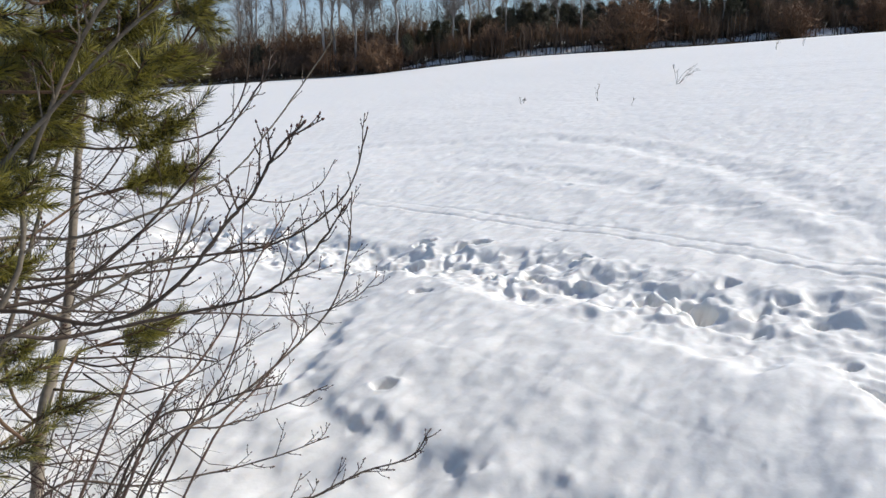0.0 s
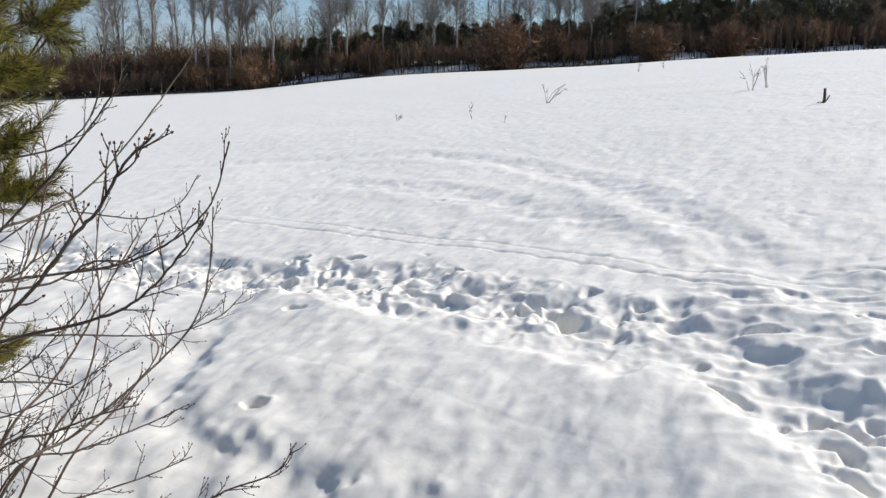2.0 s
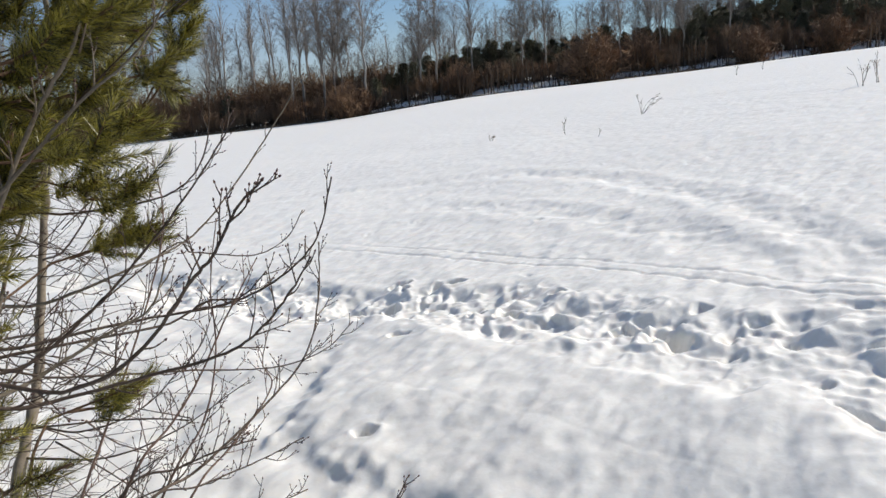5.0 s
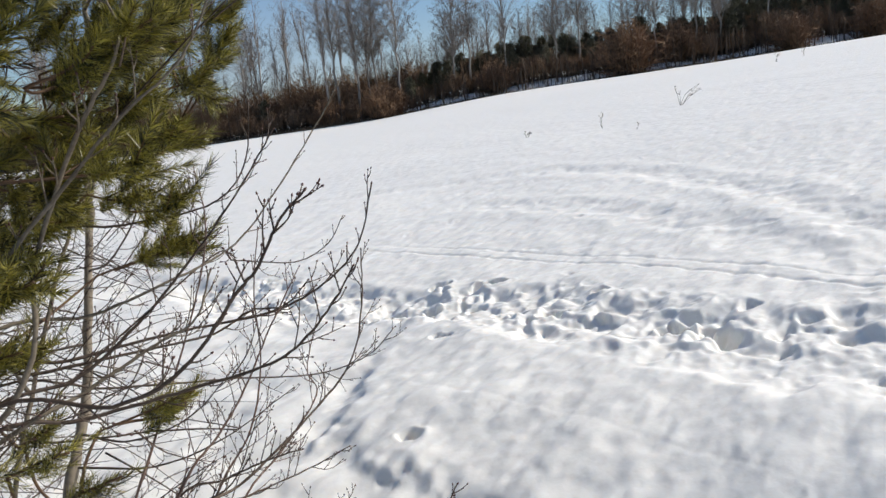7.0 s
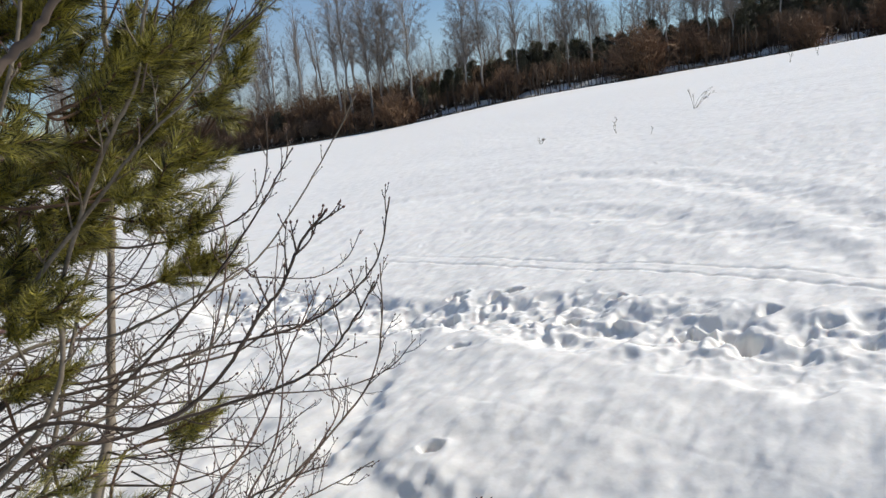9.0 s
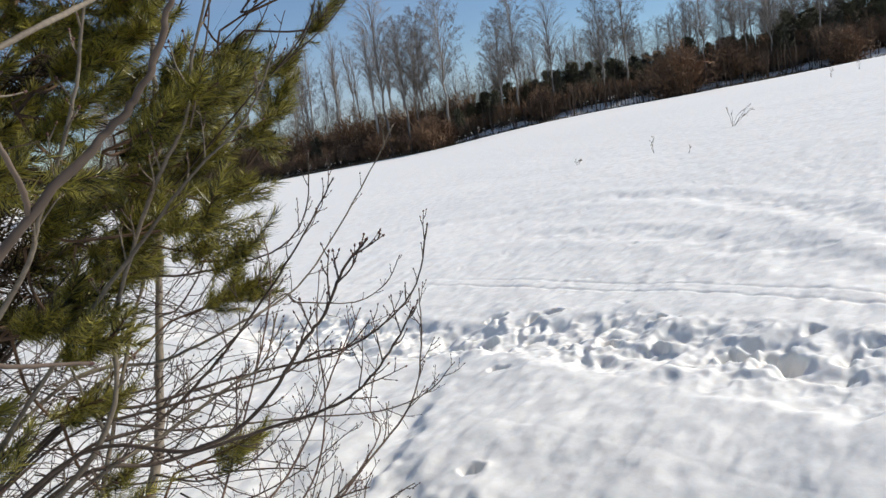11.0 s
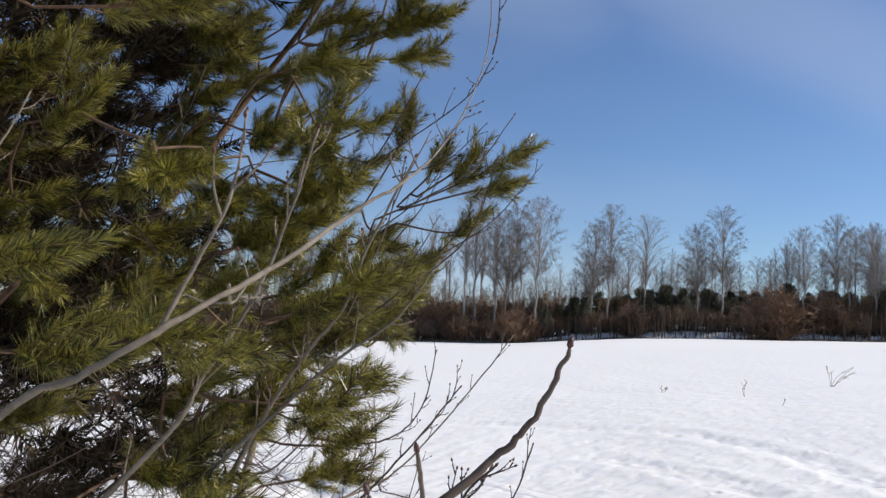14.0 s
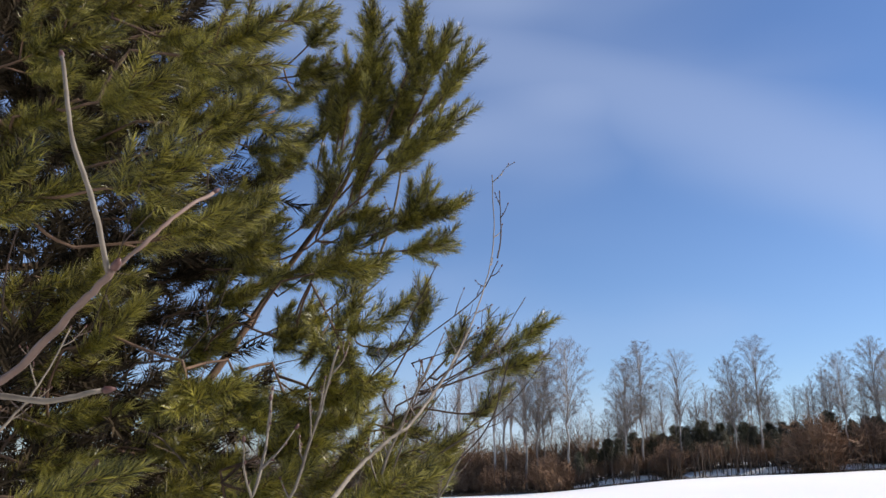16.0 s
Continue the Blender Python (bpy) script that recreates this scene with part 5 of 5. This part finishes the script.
    bough(0.06, (-1.04, 0.64, 1.17), (-0.99, 0.67, 1.13), (-0.93, 0.7, 1.13))
    bough(0.08, (-0.72, 1.9, 1.56), (-0.59, 1.88, 1.73), (-0.51, 1.9, 1.83))
    bough(0.07, (-0.84, 1.9, 1.92), (-0.74, 1.92, 1.95), (-0.64, 1.95, 2.02))
    # lowest, further in
    bough(0.12, (-0.89, 1.1, 1.61), (-0.8, 1.09, 1.58), (-0.72, 1.08, 1.58))
    bough(0.1, (-0.92, 1.09, 1.43), (-0.82, 1.08, 1.4), (-0.73, 1.08, 1.4))
    bough(0.11, (-0.83, 1.36, 1.59), (-0.73, 1.35, 1.57), (-0.63, 1.34, 1.59))
    bough(0.1, (-0.78, 1.59, 1.81), (-0.67, 1.58, 1.81), (-0.56, 1.56, 1.85))
    bough(0.12, (-1.01, 1.38, 1.51), (-0.9, 1.38, 1.49), (-0.79, 1.38, 1.51))
    bough(0.09, (-0.79, 1.27, 1.38), (-0.7, 1.25, 1.36), (-0.61, 1.24, 1.39))
    bough(0.08, (-0.69, 1.74, 1.65), (-0.61, 1.76, 1.67), (-0.54, 1.78, 1.73))
    bough(0.08, (-0.7, 1.84, 1.73), (-0.65, 1.86, 1.65), (-0.6, 1.88, 1.6))
    bough(0.09, (-0.95, 1.29, 1.33), (-0.9, 1.32, 1.31), (-0.84, 1.35, 1.34))

    # thin sprays deep between the leader and the crown
    bough(0.08, (-1.38, 1.71, 2.86), (-1.24, 1.73, 2.9), (-1.1, 1.75, 2.94))
    bough(0.08, (-1.43, 1.75, 2.67), (-1.29, 1.77, 2.71), (-1.16, 1.8, 2.76))
    bough(0.08, (-1.32, 1.76, 2.43), (-1.19, 1.78, 2.49), (-1.05, 1.8, 2.55))
    bough(0.08, (-1.24, 1.72, 2.25), (-1.11, 1.73, 2.31), (-0.99, 1.75, 2.38))
    bough(0.07, (-1.23, 1.71, 3.16), (-1.12, 1.71, 3.21), (-1.01, 1.7, 3.25))
    bough(0.07, (-1.18, 1.82, 2.44), (-1.06, 1.82, 2.52), (-0.94, 1.82, 2.61))
    bough(0.08, (-0.94, 1.62, 2.3), (-0.78, 1.65, 2.44), (-0.68, 1.65, 2.55))
    bough(0.07, (-0.87, 1.67, 2.23), (-0.71, 1.7, 2.32), (-0.61, 1.76, 2.4))
    bough(0.08, (-0.95, 1.63, 2.48), (-0.83, 1.65, 2.59), (-0.74, 1.65, 2.68))
    # sparse boughs round the saplings
    bough(0.045, (-0.78, 0.69, 0.87), (-0.72, 0.7, 0.89), (-0.66, 0.72, 0.9))
    bough(0.045, (-0.84, 0.94, 0.68), (-0.76, 0.94, 0.71), (-0.67, 0.94, 0.74))
    bough(0.045, (-0.93, 1.02, 1.02), (-0.86, 1.0, 1.04), (-0.8, 0.98, 1.06))
    bough(0.045, (-0.82, 0.72, 0.71), (-0.76, 0.73, 0.72), (-0.71, 0.74, 0.74))
    bough(0.045, (-0.98, 0.93, 1.03), (-0.91, 0.92, 1.05), (-0.83, 0.91, 1.07))
    bough(0.045, (-0.78, 1.08, 0.8), (-0.64, 1.1, 0.84), (-0.53, 1.11, 0.88))
    bough(0.045, (-0.92, 0.6, 1.04), (-0.89, 0.63, 1.06), (-0.85, 0.66, 1.09))
    bough(0.11, (-0.95, 0.76, 1.27), (-0.84, 0.77, 1.28), (-0.74, 0.78, 1.29))
    bough(0.045, (-0.94, 1.0, 0.81), (-0.88, 0.98, 0.84), (-0.82, 0.97, 0.88))
    bough(0.045, (-0.89, 1.58, 1.12), (-0.75, 1.59, 1.16), (-0.61, 1.59, 1.21))

    # limbs, each with boughs along its outer half
    nodes, inner = [], []
    for k in range(44):
        z = 0.85 + 4.9 * (k / 44) ** 1.1
        ang = k * 2.39996 + 0.4
        open_side = math.cos(ang - 0.75) > 0.1
        ln = (0.92 if open_side else 1.15) * (1 - max(0, (z - 2.6) / 3.9))
        a = Vector((axis.x, axis.y, z))
        out = Vector((math.cos(ang), math.sin(ang), 0))
        e = a + out * ln + Vector((0, 0, ln * 0.42))
        line = curve_points([a, a.lerp(e, 0.5) + Vector((0, 0, -0.05)), e], 5)
        r = 0.026 * (1 - 0.55 * k / 44)
        g = Geo()
        g.tube(line, [r * (1 - 0.88 * i / (len(line) - 1)) for i in range(len(line))], 8)
        limb = part("limb", g, PINE_BARK, pine)
        nodes += [(p, limb, r * (1 - 0.6 * i / (len(line) - 1))) for i, p in enumerate(line) if i > 1]
        for f in (0.35, 0.5, 0.62, 0.74, 0.86, 1.0):
            p = line[int(f * (len(line) - 1))]
            turn = rnd.choice((-1, 1)) * rnd.uniform(0.3, 0.9) * (f < 1)
            d = (Matrix.Rotation(turn, 3, "Z") @ out + Vector((0, 0, rnd.uniform(0.1, 0.5)))).normalized()
            reach = rnd.uniform(0.28, 0.45)
            inner.append((limb, rnd.uniform(0.12, 0.18), [p, p + d * reach * 0.5 - Vector((0, 0, 0.02)), p + d * reach]))
    for ctrl, r0, label in (([(-2.25, 1.32, 1.25), (-1.90, 1.38, 1.45), (-1.57, 1.50, 1.72), (-1.40, 1.77, 2.14), (-1.24, 1.92, 2.51), (-1.0, 1.88, 2.81), (-0.80, 1.68, 2.99)], 0.024, "long reddish limb sweeping upward"),
                            ([(-2.28, 1.30, 1.30), (-1.80, 1.05, 1.40), (-1.40, 0.80, 1.58), (-1.05, 0.62, 1.80)], 0.020, "reddish-brown limb reaching towards the field")):
        line = curve_points(ctrl, 5)
        g = Geo()
        g.tube(line, [r0 * (1 - 0.72 * i / (len(line) - 1)) for i in range(len(line))], 9)
        limb = part("limb", g, PINE_BARK, pine, label)
        nodes += [(p, limb, r0 * 0.75 * (1 - 0.7 * i / (len(line) - 1))) for i, p in enumerate(line) if i > 5]

    wood = Geo()
    spots = []
    boughs.sort(key=lambda b: (b[1][0] - Vector((axis.x, axis.y, b[1][0].z))).length)
    for width, pts in boughs:
        root = pts[0]
        ahead = (pts[1] - root).normalized()
        cost = [(nd[0] - root).length + 1.2 * max(0, nd[0].z - root.z) + 1.5 * max(0, (nd[0] - root).dot(ahead)) for nd in nodes]
        p0, limb, r = nodes[cost.index(min(cost))]
        rad = min(r * 0.7, 0.0055)
        gap = (root - p0).length
        join = curve_points([p0, p0.lerp(root, 0.55) - ahead * 0.10 * gap - Vector((0, 0, 0.05 * gap)), root], 5) if gap > 0.08 else [p0, root]
        line, twigs, shoots = spray(pts, width, rnd)
        whole = join[:-1] + line
        geo = Geo()
        geo.tube(whole, [rad + (0.0028 - rad) * j / (len(whole) - 1) for j in range(len(whole))], 6)
        part("bough", geo, PINE_BARK, limb)
        for tw in twigs:
            wood.tube(tw, [0.0026, 0.0024, 0.0022, 0.002, 0.002, 0.0018, 0.0016][:len(tw)], 4)
        nodes += [(p, limb, 0.006) for p in line[2:10:3]]
        spots += [(*s, limb, True) for s in shoots]
    for limb, width, pts in inner:
        line, twigs, shoots = spray(pts, width, rnd)
        wood.tube(line, [0.005 - 0.003 * j / (len(line) - 1) for j in range(len(line))], 5)
        for tw in twigs:
            wood.tube(tw, [0.0026, 0.0024, 0.0022, 0.002, 0.002, 0.0018, 0.0016][:len(tw)], 3)
        spots += [(*s, limb, False) for s in shoots]
    # old inner shoots round the trunk, coloured dark to stand for shade
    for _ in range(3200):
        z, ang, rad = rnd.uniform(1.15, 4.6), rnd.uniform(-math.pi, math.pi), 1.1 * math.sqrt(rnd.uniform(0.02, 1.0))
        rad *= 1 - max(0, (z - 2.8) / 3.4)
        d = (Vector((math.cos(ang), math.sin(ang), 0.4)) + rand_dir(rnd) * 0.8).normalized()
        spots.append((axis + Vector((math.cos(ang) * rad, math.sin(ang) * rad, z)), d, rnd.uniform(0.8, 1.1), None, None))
    dead = Geo()
    for _ in range(1250):
        z = rnd.uniform(0.7, 2.1) if rnd.random() < 0.6 else rnd.uniform(0.0, 0.9)
        ang, rad = rnd.uniform(-1.9, 1.9), rnd.uniform(0.3, 1.45)
        p = axis + Vector((math.cos(ang) * rad, math.sin(ang) * rad, z))
        d = (Vector((math.cos(ang), math.sin(ang), rnd.uniform(-0.35, 0.5))) + rand_dir(rnd) * 0.7).normalized()
        ln = rnd.uniform(0.15, 0.5)
        line = curve_points([p, p + d * ln * 0.5 + rand_dir(rnd) * 0.03, p + d * ln + Vector((0, 0, rnd.uniform(-0.08, 0.08)))], 3)
        r = rnd.uniform(0.0015, 0.0034)
        dead.tube(line, [r * (1 - 0.6 * j / 6) for j in range(7)], 4)
        for _ in range(3):
            q = line[rnd.randrange(2, 7)]
            dead.blade(q, q + (d + rand_dir(rnd) * 1.0).normalized() * rnd.uniform(0.05, 0.2), 0.0014)
    part("dead_branch_growth", dead, DEAD_TWIG, pine, "tangle of bare dead lower twigs", kind="stuff")
    part("twig_growth", wood, PINE_BARK, pine, "thin orange-brown pine twigs", kind="stuff")

    sizes = (0.15, 0.13, 0.17, 0.12)
    fresh = [shoot_array(200 + k, sizes[k], (215, 190, 235, 175)[k], (0.060, 0.056, 0.063, 0.054)[k]) for k in range(4)]
    thin = [shoot_array(240 + k, sizes[k], (135, 120, 150, 110)[k], (0.060, 0.056, 0.063, 0.054)[k], 0.0014) for k in range(4)]
    low = [shoot_array(260 + k, sizes[k] * 0.9, 78, 0.052, 0.0012) for k in range(4)]
    plain = [shoot_array(210 + k, sizes[k] * 1.15, 95, 0.060, 0.0021) for k in range(4)]
    core = [shoot_array(220 + k, 0.22, 60, 0.075, 0.0035) for k in range(4)]
    meshes = [needle_mesh("needle_shoot", a, NEEDLE) for a in fresh]
    picked = 0
    chunks = {True: [], None: []}
    for p, d, scale, limb, near in spots:
        k = rnd.randrange(4)
        m = Matrix.Translation(p) @ d.to_track_quat("Z", "Y").to_matrix().to_4x4() @ Matrix.Rotation(rnd.uniform(0, 6.28), 4, "Z") @ Matrix.Scale(scale, 4)
        if near and p.y < 0.85 and p.z > 1.12 and picked < 290:
            ob = new("needle_shoot", meshes[k])
            ob.parent = limb
            ob.matrix_basis = m
            picked += 1
        else:
            mm = np.array(m, dtype=np.float32)
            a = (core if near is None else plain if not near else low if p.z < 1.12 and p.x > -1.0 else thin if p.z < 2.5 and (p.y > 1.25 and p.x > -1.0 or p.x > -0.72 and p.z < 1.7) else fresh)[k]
            # inner shoots close to the trunk also take the painted-shade colour
            shaded = near is None or (not near and (p.xy - axis.xy).length < 0.95)
            chunks[None if shaded else True].append(a @ mm[:3, :3].T + mm[:3, 3])
    for name, key, mat, label in (("inner_growth", None, SHADED_OLD_NEEDLE, "old brown needles deep inside the crown, darkened to paint in its shade"), ("needle_foliage", True, NEEDLE, "dense olive-green pine needles")):
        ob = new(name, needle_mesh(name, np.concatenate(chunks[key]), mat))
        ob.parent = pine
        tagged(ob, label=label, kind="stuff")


build_pine()
